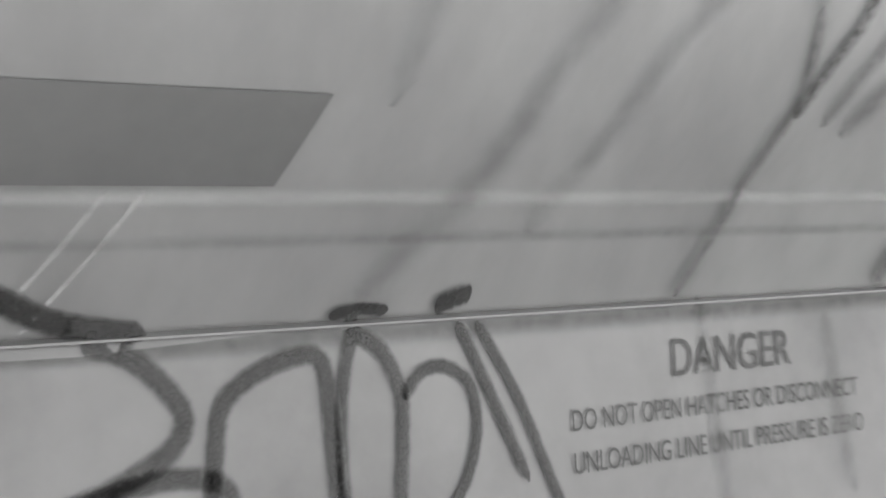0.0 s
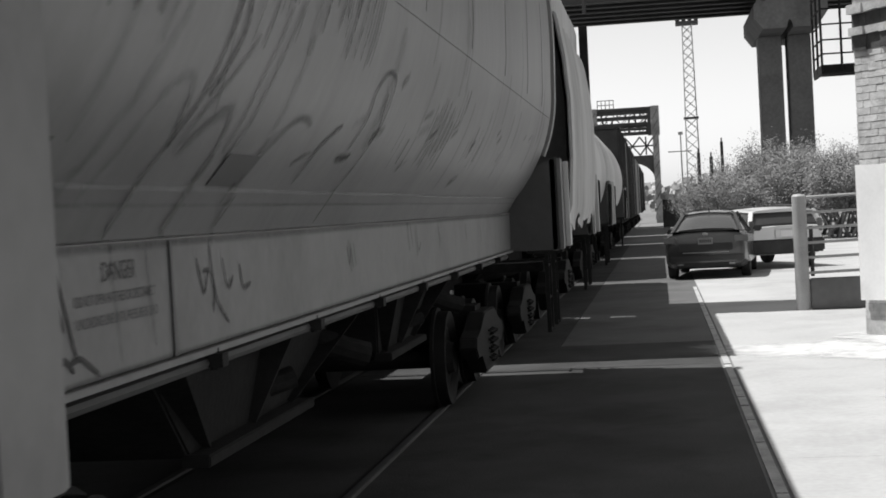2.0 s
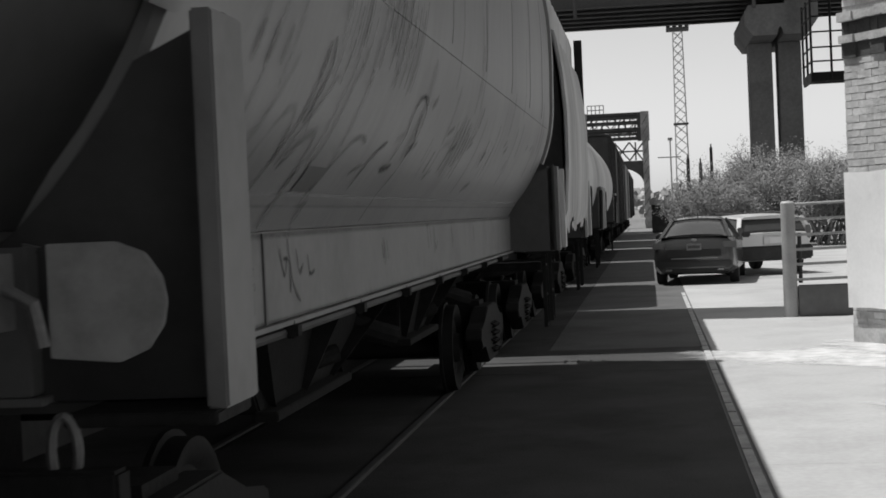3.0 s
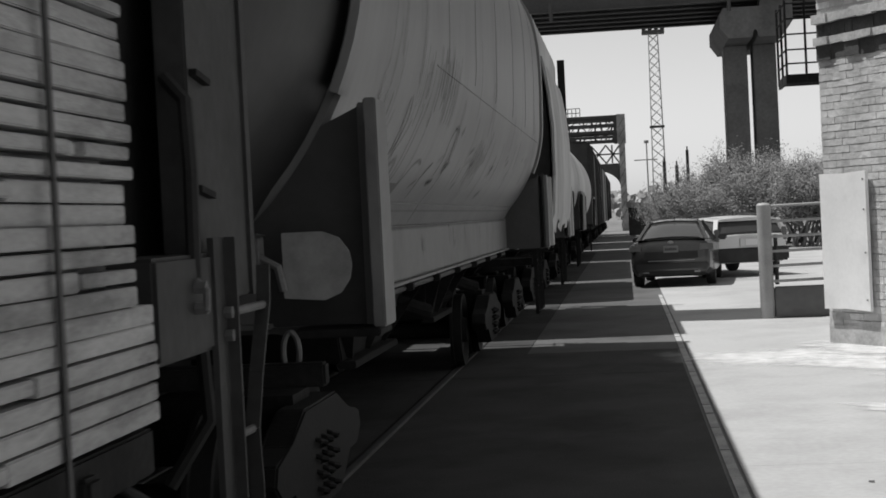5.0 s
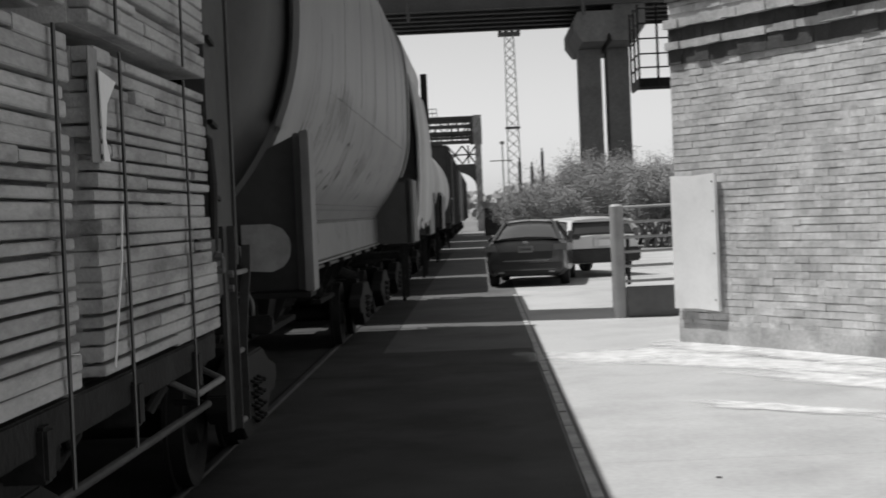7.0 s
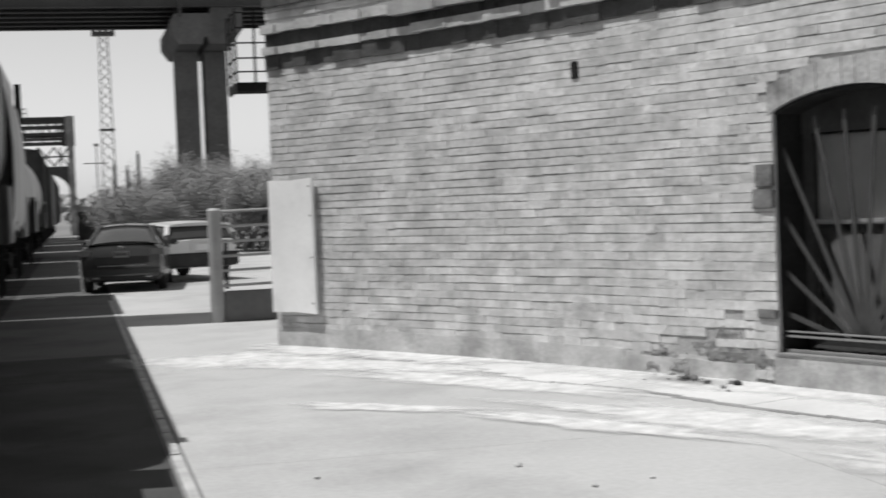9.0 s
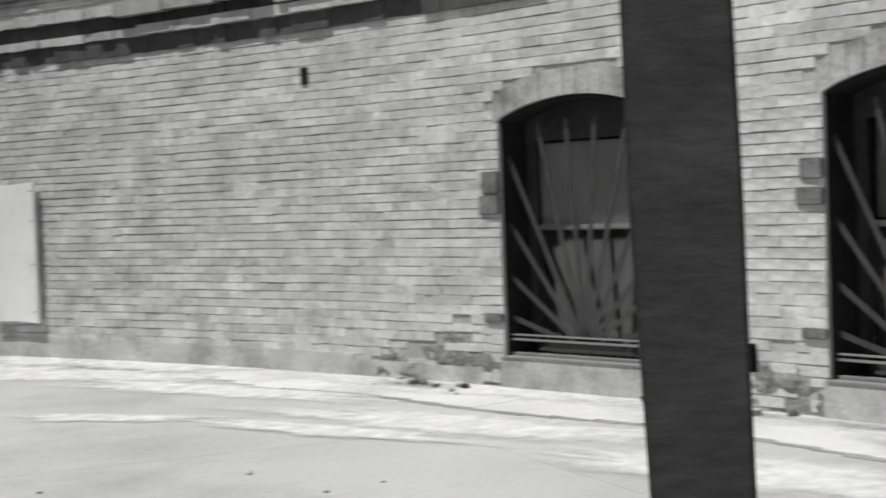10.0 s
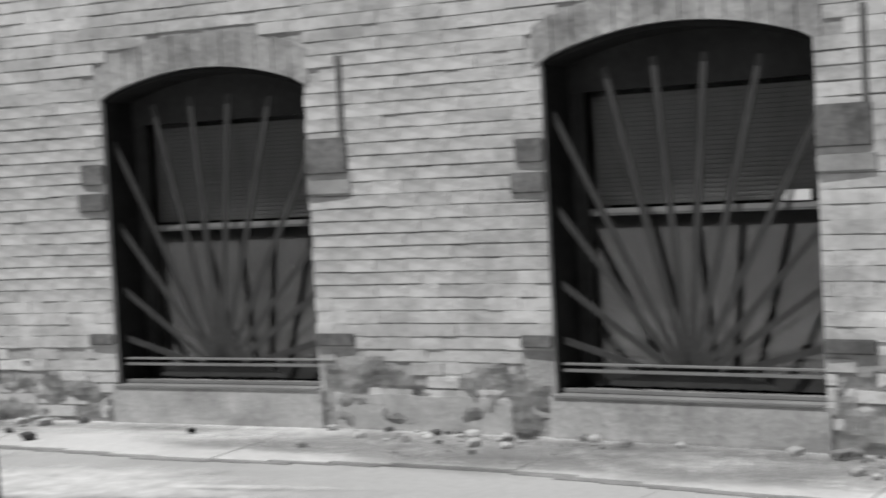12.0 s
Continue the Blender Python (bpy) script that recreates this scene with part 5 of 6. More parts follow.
def box_car(y0, length, tone, label):
    car = rail_car("box_car", label, y0)
    bm = B()
    box(bm, -1.5, 1.5, 0, length, 1.1, 4.2)
    part("body", bm, tone, car, bevel=0.05)
    for i in range(int(length / 0.8)):
        bm = B()
        box(bm, 1.5, 1.55, i * 0.8 + 0.2, i * 0.8 + 0.28, 1.15, 4.15)
        part("side_post", bm, tone, car)
    bm = B()
    box(bm, 1.5, 1.57, length / 2 - 1.3, length / 2 + 1.3, 1.2, 4.0)
    part("sliding_door", bm, M["darkgrey"], car)
    bm = B()
    prism(bm, [(-1.55, 4.2), (1.55, 4.2), (0.0, 4.42)], lambda u, v, w: Vector((u, w, v)), -0.05, length + 0.05)
    part("roof", bm, M["darkgrey"], car)
    for yy in (1.8, length - 1.8):
        bogie(car, yy)
    for ye, d in ((0, -1), (length, 1)):
        coupler(car, ye, d)
    return car


box_car(46.6, 14.5, M["darkgrey"], "dark box car far along the train")
box_car(62.8, 14.5, M["hopper_end"], "grimy box car far along the train")
box_car(79.0, 14.5, M["hopper_pale"], "pale box car near the bridge portal")
box_car(95.2, 14.5, M["darkgrey"], "dark box car near the bridge portal")
box_car(111.4, 14.5, M["hopper_end"], "grimy box car near the bridge portal")

# ---- the flat car with lumber ----
LF = 17.0
flat = rail_car("bulkhead_flat_car", "dark bulkhead flat car under a lumber load", -1.35 - LF)


def fy(y):
    """From the near hopper's own y to the flat car's."""
    return y + 1.35 + LF


bm = B()
box(bm, -1.45, 1.55, fy(-LF - 0.9), fy(-3.0), 1.14, 1.29)
box(bm, -0.9, 0.9, fy(-3.0), fy(-1.5), 1.14, 1.29)
part("deck", bm, M["black"], flat, "dark steel deck", bevel=0.01)
for sx in (-1, 1):
    bm = B()
    x0, x1 = (1.46, 1.60) if sx > 0 else (-1.58, -1.44)
    box(bm, x0, x1, fy(-LF - 0.9), fy(-3.05), 1.17, 1.275)
    box(bm, min(sx * 1.0, sx * 1.05), max(sx * 1.0, sx * 1.05), fy(-LF), fy(-3.4), 0.80, 1.13)
    part("side_sill", bm, M["black"], flat, "black side sill", bevel=0.006)
    yy = -3.5
    while yy > -LF:
        bm = B()
        box(bm, min(sx * 1.5, sx * 1.625), max(sx * 1.5, sx * 1.625), fy(yy) - 0.04, fy(yy) + 0.04, 1.10, 1.24)
        part("stake_pocket", bm, M["black"], flat, bevel=0.01)
        yy -= 0.98
    bm = B()
    pipe(bm, [(sx * 1.52, fy(-3.60), 1.14), (sx * 1.62, fy(-3.58), 1.085), (sx * 1.63, fy(-3.10), 1.09), (sx * 1.52, fy(-3.06), 1.14)], 0.013)
    part("grab_iron", bm, M["iron"], flat, "worn grey grab iron")
    bm = B()
    pipe(bm, [(sx * 1.60, fy(-6.5), 1.04), (sx * 1.60, fy(-3.25), 1.01), (sx * 1.45, fy(-3.15), 1.01)], 0.014)
    part("brake_pipe", bm, M["darkgrey"], flat)
bm = B()
box(bm, -0.35, 0.35, fy(-LF), fy(-1.2), 0.78, 1.13)
part("centre_sill", bm, M["black"], flat)
# bulkhead with deep side posts
bm = B()
box(bm, -1.30, 1.30, fy(-1.62), fy(-1.55), 1.3, 4.2)
part("bulkhead", bm, M["darkgrey"], flat, "dark steel bulkhead", bevel=0.008)
# added box that blocks the sun in the gap behind the bulkhead
bm = B()
box(bm, -1.28, 1.24, fy(-2.98), fy(-1.63), 1.3, 4.2)
part("bulkhead_brace", bm, M["black"], flat, "added dark box keeping sun out of the bulkhead gap", bevel=0.02)
for sx in (-1, 1):
    bm = B()
    x0, x1 = (1.32, 1.42) if sx > 0 else (-1.42, -1.32)
    box(bm, x0, x1, fy(-2.02), fy(-1.36), 1.50, 4.25)
    part("bulkhead_post", bm, M["darkgrey"], flat, "deep dark bulkhead side post", bevel=0.006)
    bm = B()
    box(bm, x0 - 0.01, x1 + 0.012, fy(-1.40), fy(-1.345), 1.50, 4.25)
    part("post_edge", bm, M["darkgrey"], flat)
    bm = B()
    box(bm, min(sx * 1.2, sx * 1.465), max(sx * 1.2, sx * 1.465), fy(-2.56), fy(-1.80), 1.365, 1.655)
    corner = part("corner_casting", bm, M["darkgrey"], flat, "bolted dark corner casting", bevel=0.012)
    for yy, z in ((-1.93, 1.47), (-1.93, 1.40), (-2.2, 1.56), (-2.2, 1.50)):
        bm = B()
        rod(bm, (sx * 1.46, fy(yy), z), (sx * 1.50, fy(yy), z), 0.020, n=6)
        part("bolt", bm, M["iron"], corner)
    bm = B()
    pipe(bm, [(sx * 1.47, fy(-2.2), 1.58), (sx * 1.50, fy(-2.2), 1.55), (sx * 1.50, fy(-2.21), 1.49)], 0.012)
    part("latch_hook", bm, M["iron"], corner)
    bm = B()
    box(bm, min(sx * 1.455, sx * 1.475), max(sx * 1.455, sx * 1.475), fy(-2.02), fy(-1.89), 0.72, 1.70)
    box(bm, min(sx * 1.475, sx * 1.51), max(sx * 1.475, sx * 1.51), fy(-1.905), fy(-1.89), 0.72, 1.70)
    step = part("step_rail", bm, M["darkgrey"], flat, "dark angle-iron step stile")
    bm = B()
    path = [(sx * 1.50, fy(-1.52), 1.60), (sx * 1.50, fy(-1.54), 1.48), (sx * 1.50, fy(-1.68), 1.26), (sx * 1.50, fy(-1.76), 1.09), (sx * 1.50, fy(-1.74), 0.90), (sx * 1.50, fy(-1.76), 0.745)]
    for a, b in zip(path, path[1:]):
        beam(bm, a, b, 0.045, 0.014)
    part("step_strap", bm, M["darkgrey"], step, "bent flat iron of the step")
    for z, ya in ((1.47, -1.55), (1.09, -1.76), (0.75, -1.76)):
        bm = B()
        rod(bm, (sx * 1.495, fy(-1.90), z), (sx * 1.50, fy(ya), z), 0.014, n=8)
        part("step_rung", bm, M["iron"], step)
    for yy in (-1.60, -2.45):
        bm = B()
        pipe(bm, [(sx * 1.30, fy(yy), 1.36), (sx * 1.32, fy(yy - 0.02), 1.1), (sx * 1.2, fy(yy - 0.1), 0.9)], 0.025)
        part("brake_hose", bm, M["rubber"], flat)
    bm = B()
    pipe(bm, [(sx * 1.45, fy(-2.15), 1.55), (sx * 1.47, fy(-2.2), 1.9), (sx * 1.45, fy(-2.15), 2.1), (sx * 1.36, fy(-2.05), 2.18)], 0.022)
    part("hose", bm, M["rubber"], flat, "black rubber hose")
    for z in (1.85, 2.2, 2.6, 3.0):
        bm = B()
        beam(bm, (sx * 1.43, fy(-2.0), z), (sx * 1.43, fy(-1.85), z - 0.02), 0.03, 0.02)
        part("tie_lug", bm, M["black"], flat)
bogie(flat, fy(-4.1))
bogie(flat, fy(-LF + 1.2))
coupler(flat, fy(-1.2), 1)
# the lumber bundles: boards stacked flat, each row a little uneven
rl = random.Random(3)


def bundle(yf, yb, z0, layers, xside, label, first=False):
    bd = rail_car("lumber_bundle", label, -1.35 - LF, "lumber")
    bm = B()
    box(bm, -1.25, xside - 0.06, fy(yb) + 0.02, fy(yf) - 0.03, z0, z0 + layers * 0.0445 - 0.004)
    part("inner_boards", bm, M["lumber"], bd, "stacked sawn boards inside the bundle")
    for k in range(layers):
        z = z0 + k * 0.0445
        cut = [yf + (0.10 if first and k < 6 else rl.choice((0, 0, 0, -0.012, 0.012)) + rl.uniform(-0.006, 0.006))]
        y = cut[0]
        pieces = rl.choice((1, 2, 2, 3)) if yf - yb > 1.2 else 1
        pts = [y] + sorted([rl.uniform(yb + 0.2, yf - 0.2) for _ in range(pieces - 1)], reverse=True) + [yb + rl.uniform(-0.03, 0.05)]
        for a, b in zip(pts, pts[1:]):
            if a - b < 0.08:
                continue
            out = xside + rl.choice((0, 0, 0, 0, 0, -0.008, -0.02)) + rl.uniform(-0.004, 0.003) + (0.006 if first and k < 6 else 0)
            bm = B()
            m = pose((out - 0.10), fy((a + b) / 2), z + 0.0205, 0, rl.uniform(-0.6, 0.6), rl.uniform(-0.12, 0.12))
            quadbox(bm, m @ pose(0, 0, 0, rl.choice((0, 0, 0, 1, -1)) * rl.uniform(0.05, 0.35)), 0.20, a - b - 0.004, 0.0425 - rl.choice((0, 0, 0.001, 0.002, 0.004, 0.009, 0.014)))
            part("board", bm, M["lumber"], bd, bevel=0.003)
    return bd


SIDE = 1.63
bundles = []
bundles.append((bundle(-3.20, -4.94, 1.30, 21, SIDE, "banded bundle of pale sawn lumber", True), (-3.69, -4.65)))
bundles.append((bundle(-3.10, -4.92, 2.30, 20, SIDE - 0.01, "upper banded bundle of pale sawn lumber"), (-3.68, -4.67)))
bundles.append((bundle(-3.12, -4.93, 3.26, 15, SIDE - 0.02, "top banded bundle of pale sawn lumber"), (-3.68, -4.67)))
y = -5.17
for i in range(5):
    e = y - 2.3
    for z0 in (1.30, 2.30, 3.26):
        bundles.append((bundle(y, e, z0, 21 if z0 < 2 else 20 if z0 < 3 else 15, SIDE, "banded bundle of pale sawn lumber on the flat car"), (y - 0.17, y - 1.9)))
    y = e - 0.1
for bd, ys in bundles:
    lo = min(v.co.z for v in bd.children[0].data.vertices)
    for yy in ys:
        bm = B()
        box(bm, SIDE + 0.012, SIDE + 0.018, fy(yy) - 0.011, fy(yy) + 0.011, lo - (0.24 if lo < 2 else 0.01), lo + (0.94 if lo < 3 else 0.70))
        part("strap", bm, M["strap"], bd, "black steel strap")
bm = B()
tagp = [(-4.93, 2.16), (-4.74, 2.14), (-4.85, 2.07), (-4.885, 1.97), (-4.84, 1.905), (-4.91, 1.905)]
prism(bm, tagp, lambda u, v, w: Vector((w, fy(u), v)), SIDE + 0.02, SIDE + 0.023)
part("torn_tag", bm, M["tag"], bundles[0][0], "torn white paper tag")
bm = B()
box(bm, SIDE + 0.008, SIDE + 0.012, fy(-5.0), fy(-4.90), 1.90, 2.22)
part("paper_strip", bm, M["sash"], bundles[0][0], "dull strip of wrapping paper")
bm = B()
pipe(bm, [(SIDE + 0.014, fy(-4.70), 1.78), (SIDE + 0.016, fy(-4.74), 1.62), (SIDE + 0.014, fy(-4.79), 1.50), (SIDE + 0.012, fy(-4.86), 1.32)], 0.004, 5)
part("twine", bm, M["tag"], bundles[0][0], "loose pale twine")

# ---- leaning timber post near the camera ----
post = empty("timber_post", "dark weathered square timber post leaning slightly", "post")
bm = B()
pz = [0.0, 0.4, 0.9, 1.3, 1.7, 2.2, 2.8, 3.6, 4.5]
rings = []
for z in pz:
    wv = 0.126 + 0.003 * math.sin(z * 5)
    rings.append([bm.verts.new((x * wv + 0.004 * math.sin(z * 3 + x), y * wv, z)) for x, y in ((-1, -1), (1, -1), (1, 1), (-1, 1))])
for a, b in zip(rings, rings[1:]):
    for i in range(4):
        bm.faces.new((a[i], a[(i + 1) % 4], b[(i + 1) % 4], b[i]))
bm.faces.new(rings[0][::-1])
bm.faces.new(rings[-1])
part("shaft", bm, M["timber"], post, bevel=0.010)
bm = B()
box(bm, 0.120, 0.142, -0.03, 0.03, 1.30, 1.36)
part("bolt_plate", bm, M["black"], post, "rusted bolt plate")
az = radians(33.55)
post.matrix_basis = Matrix.Translation((3.6 * math.sin(az) + 0.026, 3.6 * math.cos(az) - 0.018, -0.02)) @ pose(0, 0, 0, 0, -1.7, 0) @ pose(0, 0, 0, 0, 0, -33.55)

# ---- gate and fence at the yard ----
gate = empty("tubular_gate", "pale grey tubular steel gate on a thick post", "gate")
GY = 22.9
bm = B()
lathe(bm, [(0.105, 0.0), (0.105, 1.70), (0.08, 1.73), (0.0001, 1.735)], lambda c, s, r, w: Vector((2.06 + r * c, GY + r * s, w)), 20)
part("gate_post", bm, M["fence"], gate, "thick pale steel post", smooth=True)
for z in (1.68, 1.45, 1.22, 1.0, 0.78, 0.55):
    bm = B()
    rod(bm, (2.1, GY, z), (3.6, GY + 0.05, z + 0.02), 0.022, n=10)
    part("gate_rail", bm, M["fence"], gate, smooth=True)
for x in (2.22, 3.1):
    bm = B()
    rod(bm, (x, GY + 0.03, 0.5), (x, GY + 0.03, 1.25), 0.03, n=8)
    part("gate_upright", bm, M["darkgrey"], gate)
# low wall whose unlit face is put into a darker tone
bm = B()
box(bm, 2.17, 3.7, GY - 0.06, GY + 0.06, 0.0, 0.47)
thing("low_wall", bm, M["bridge"], "low concrete wall below the gate, darkened for its shaded face", "wall", bevel=0.015)

# unseen tall column across the track, added for the shade reaching the gate
pier = empty("concrete_column", "tall unseen column added for its shade on the yard", "column")
bm = B()
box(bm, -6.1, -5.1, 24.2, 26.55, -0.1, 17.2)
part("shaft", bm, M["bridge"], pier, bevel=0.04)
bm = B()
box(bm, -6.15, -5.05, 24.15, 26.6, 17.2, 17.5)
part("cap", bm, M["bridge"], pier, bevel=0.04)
# unseen wall beyond the track, added to keep sun from under the train
shade_wall = empty("wall_dock", "unseen concrete wall added to shade under the train", "wall", kind="structure")
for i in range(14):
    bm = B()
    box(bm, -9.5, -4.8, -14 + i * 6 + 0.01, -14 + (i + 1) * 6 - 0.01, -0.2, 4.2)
    part("dock_block", bm, M["bridge"], shade_wall, bevel=0.02)

# ---- parked cars ----


def car_wheel(car, x, y, r, w=0.2):
    wh = None
    bm = B()
    lathe(bm, [(r * 0.62, -w / 2), (r * 0.95, -w / 2), (r, -w / 2 + 0.03), (r, w / 2 - 0.03), (r * 0.95, w / 2), (r * 0.62, w / 2)], lambda c, s, q, v: Vector((x + v, y + q * c, r + q * s)), 24)
    wh = part("wheel", bm, M["rubber"], car, "black tyre", smooth=True)
    bm = B()
    lathe(bm, [(0.0001, -w / 2 + 0.01), (r * 0.6, -w / 2 + 0.02), (r * 0.62, 0), (r * 0.6, w / 2 - 0.02), (0.0001, w / 2 - 0.01)], lambda c, s, q, v: Vector((x + v, y + q * c, r + q * s)), 12)
    part("rim", bm, M["rim"], wh, smooth=True)


def loft(bm, stations):
    """stations: (y, [(x, z), ...]) half sections from the sill up to the middle."""
    rings = []
    for y, half in stations:
        full = [(x, z) for x, z in half] + [(-x, z) for x, z in half[::-1] if x > 1e-4]
        rings.append([bm.verts.new((x, y, z)) for x, z in full])
    for a, b in zip(rings, rings[1:]):
        k = len(a)
        for i in range(k):
            bm.faces.new((a[i], a[(i + 1) % k], b[(i + 1) % k], b[i]))
    bm.faces.new(rings[0][::-1])
    bm.faces.new(rings[-1])


def plate_bars(bm, x, y, z, w):
    for i in range(6):
        box(bm, x - w / 2 + i * w / 6 + 0.008, x - w / 2 + (i + 1) * w / 6 - 0.008, y - 0.004, y, z - 0.03, z + 0.03)


def sedan(m):
    car = empty("sedan", "dark grey parked saloon car seen from behind", "car", m=m)
    bm = B()
    def st(y, w, zl, zw, zt):
        return (y, [(w * 0.86, zl), (w * 0.98, zl + 0.12), (w, zl + 0.35), (w * 0.97, zw - 0.06), (w * 0.90, zw), (w * 0.5, zt), (0.0, zt + 0.012)])
    loft(bm, [st(0.0, 0.74, 0.36, 0.90, 0.93), st(0.06, 0.84, 0.30, 0.98, 1.02), st(0.30, 0.90, 0.24, 1.01, 1.06), st(0.8, 0.92, 0.20, 1.00, 1.05), st(1.6, 0.92, 0.19, 0.97, 1.02), st(2.8, 0.92, 0.19, 0.94, 0.99), st(3.6, 0.91, 0.20, 0.90, 0.95), st(4.4, 0.88, 0.24, 0.80, 0.85), st(4.78, 0.74, 0.32, 0.66, 0.70)])
    body = part("body", bm, M["carpaint"], car, "dark grey metallic body", smooth=True)
    bm = B()
    def cab(y, w0, w1, z0, z1):
        return (y, [(w0, z0), (w0 * 0.98, z0 + 0.06), (w1 + (w0 - w1) * 0.35, z0 + (z1 - z0) * 0.6), (w1, z1 - 0.05), (w1 * 0.86, z1), (w1 * 0.4, z1 + 0.022), (0.0, z1 + 0.03)])
    loft(bm, [cab(0.42, 0.74, 0.68, 0.98, 1.07), cab(0.95, 0.82, 0.60, 0.97, 1.27), cab(1.45, 0.85, 0.54, 0.96, 1.40), cab(2.2, 0.86, 0.55, 0.95, 1.43), cab(2.8, 0.86, 0.54, 0.94, 1.37), cab(3.5, 0.84, 0.76, 0.92, 1.03)])
    part("cabin", bm, M["carglass"], car, "dark tinted glass cabin", smooth=True)
    bm = B()
    loft(bm, [(1.38, [(0.56, 1.365), (0.48, 1.412), (0.23, 1.435), (0.0, 1.445)]), (2.2, [(0.57, 1.395), (0.49, 1.445), (0.23, 1.468), (0.0, 1.476)]), (2.75, [(0.555, 1.345), (0.475, 1.395), (0.23, 1.418), (0.0, 1.428)])])
    part("roof", bm, M["carpaint"], car, smooth=True)
    for sx in (-1, 1):
        bm = B()
        beam(bm, (sx * 0.76, 0.42, 1.00), (sx * 0.565, 1.40, 1.385), 0.07, 0.06)
        part("pillar", bm, M["carpaint"], car)
        bm = B()
        beam(bm, (sx * 0.56, 2.75, 1.36), (sx * 0.83, 3.5, 0.98), 0.05, 0.05)
        part("pillar", bm, M["carpaint"], car)
        bm = B()
        beam(bm, (sx * 0.87, 2.0, 0.97), (sx * 0.58, 2.0, 1.41), 0.05, 0.07)
        part("pillar", bm, M["carpaint"], car)
        bm = B()
        quadbox(bm, pose(sx * 0.76, 0.055, 0.86, 0, 0, sx * 18), 0.30, 0.08, 0.15)
        part("tail_lamp", bm, M["lamp_lens"], car, "dark tail lamp lens", bevel=0.02)
        bm = B()
        quadbox(bm, pose(sx * 1.0, 2.85, 1.0), 0.2, 0.12, 0.13)
        part("door_mirror", bm, M["carpaint"], car, bevel=0.03)
        bm = B()
        quadbox(bm, pose(sx * 0.55, 0.02, 0.33), 0.14, 0.08, 0.05)
        part("exhaust_tip", bm, M["rim"], car, bevel=0.012)
        for y in (0.95, 3.75):
            car_wheel(car, sx * 0.80, y, 0.325)
    bm = B()
    box(bm, -0.80, 0.80, -0.035, 0.12, 0.36, 0.56)
    part("rear_bumper", bm, M["carpaint"], car, bevel=0.04)
    bm = B()
    box(bm, -0.62, 0.62, -0.01, 0.06, 0.27, 0.36)
    part("diffuser", bm, M["rubber"], car, bevel=0.01)
    bm = B()
    box(bm, -0.16, 0.16, -0.012, 0.03, 0.76, 0.90)
    pl = part("number_plate", bm, M["sash"], car, "grey number plate", bevel=0.004)
    bm = B()
    plate_bars(bm, 0, -0.013, 0.83, 0.26)
    part("plate_mark", bm, M["darkgrey"], pl)
    bm = B()
    box(bm, -0.60, 0.60, -0.006, 0.05, 0.60, 0.80)
    part("boot_panel", bm, M["carglass"], car, "dark recessed boot panel", bevel=0.02)
    # bright strip added as the bumper's highlight line
    bm = B()
    box(bm, -0.50, 0.50, -0.016, 0.02, 0.575, 0.592)
    part("chrome_trim", bm, M["rim"], car, "thin bright strip for the bumper's highlight", bevel=0.004)
    bm = B()
    loft(bm, [(0.50, [(0.72, 1.02), (0.4, 1.04), (0.0, 1.045)]), (0.12, [(0.74, 1.03), (0.4, 1.055), (0.0, 1.06)]), (0.04, [(0.73, 1.045), (0.4, 1.072), (0.0, 1.078)])])
    part("boot_lid", bm, M["carpaint"], car, "dark boot lid with a raised lip", smooth=True)
    bm = B()
    lathe(bm, [(0.05, 0), (0.05, 0.012), (0.04, 0.016)], lambda c, s, r, w: Vector((r * 1.3 * c, 0.02 - w, 0.98 + r * 0.6 * s)), 14)
    part("badge", bm, M["rim"], car)
    bm = B()
    rod(bm, (0, 1.55, 1.44), (0, 1.45, 1.53), 0.012, n=6)
    part("antenna", bm, M["rubber"], car)
    return car


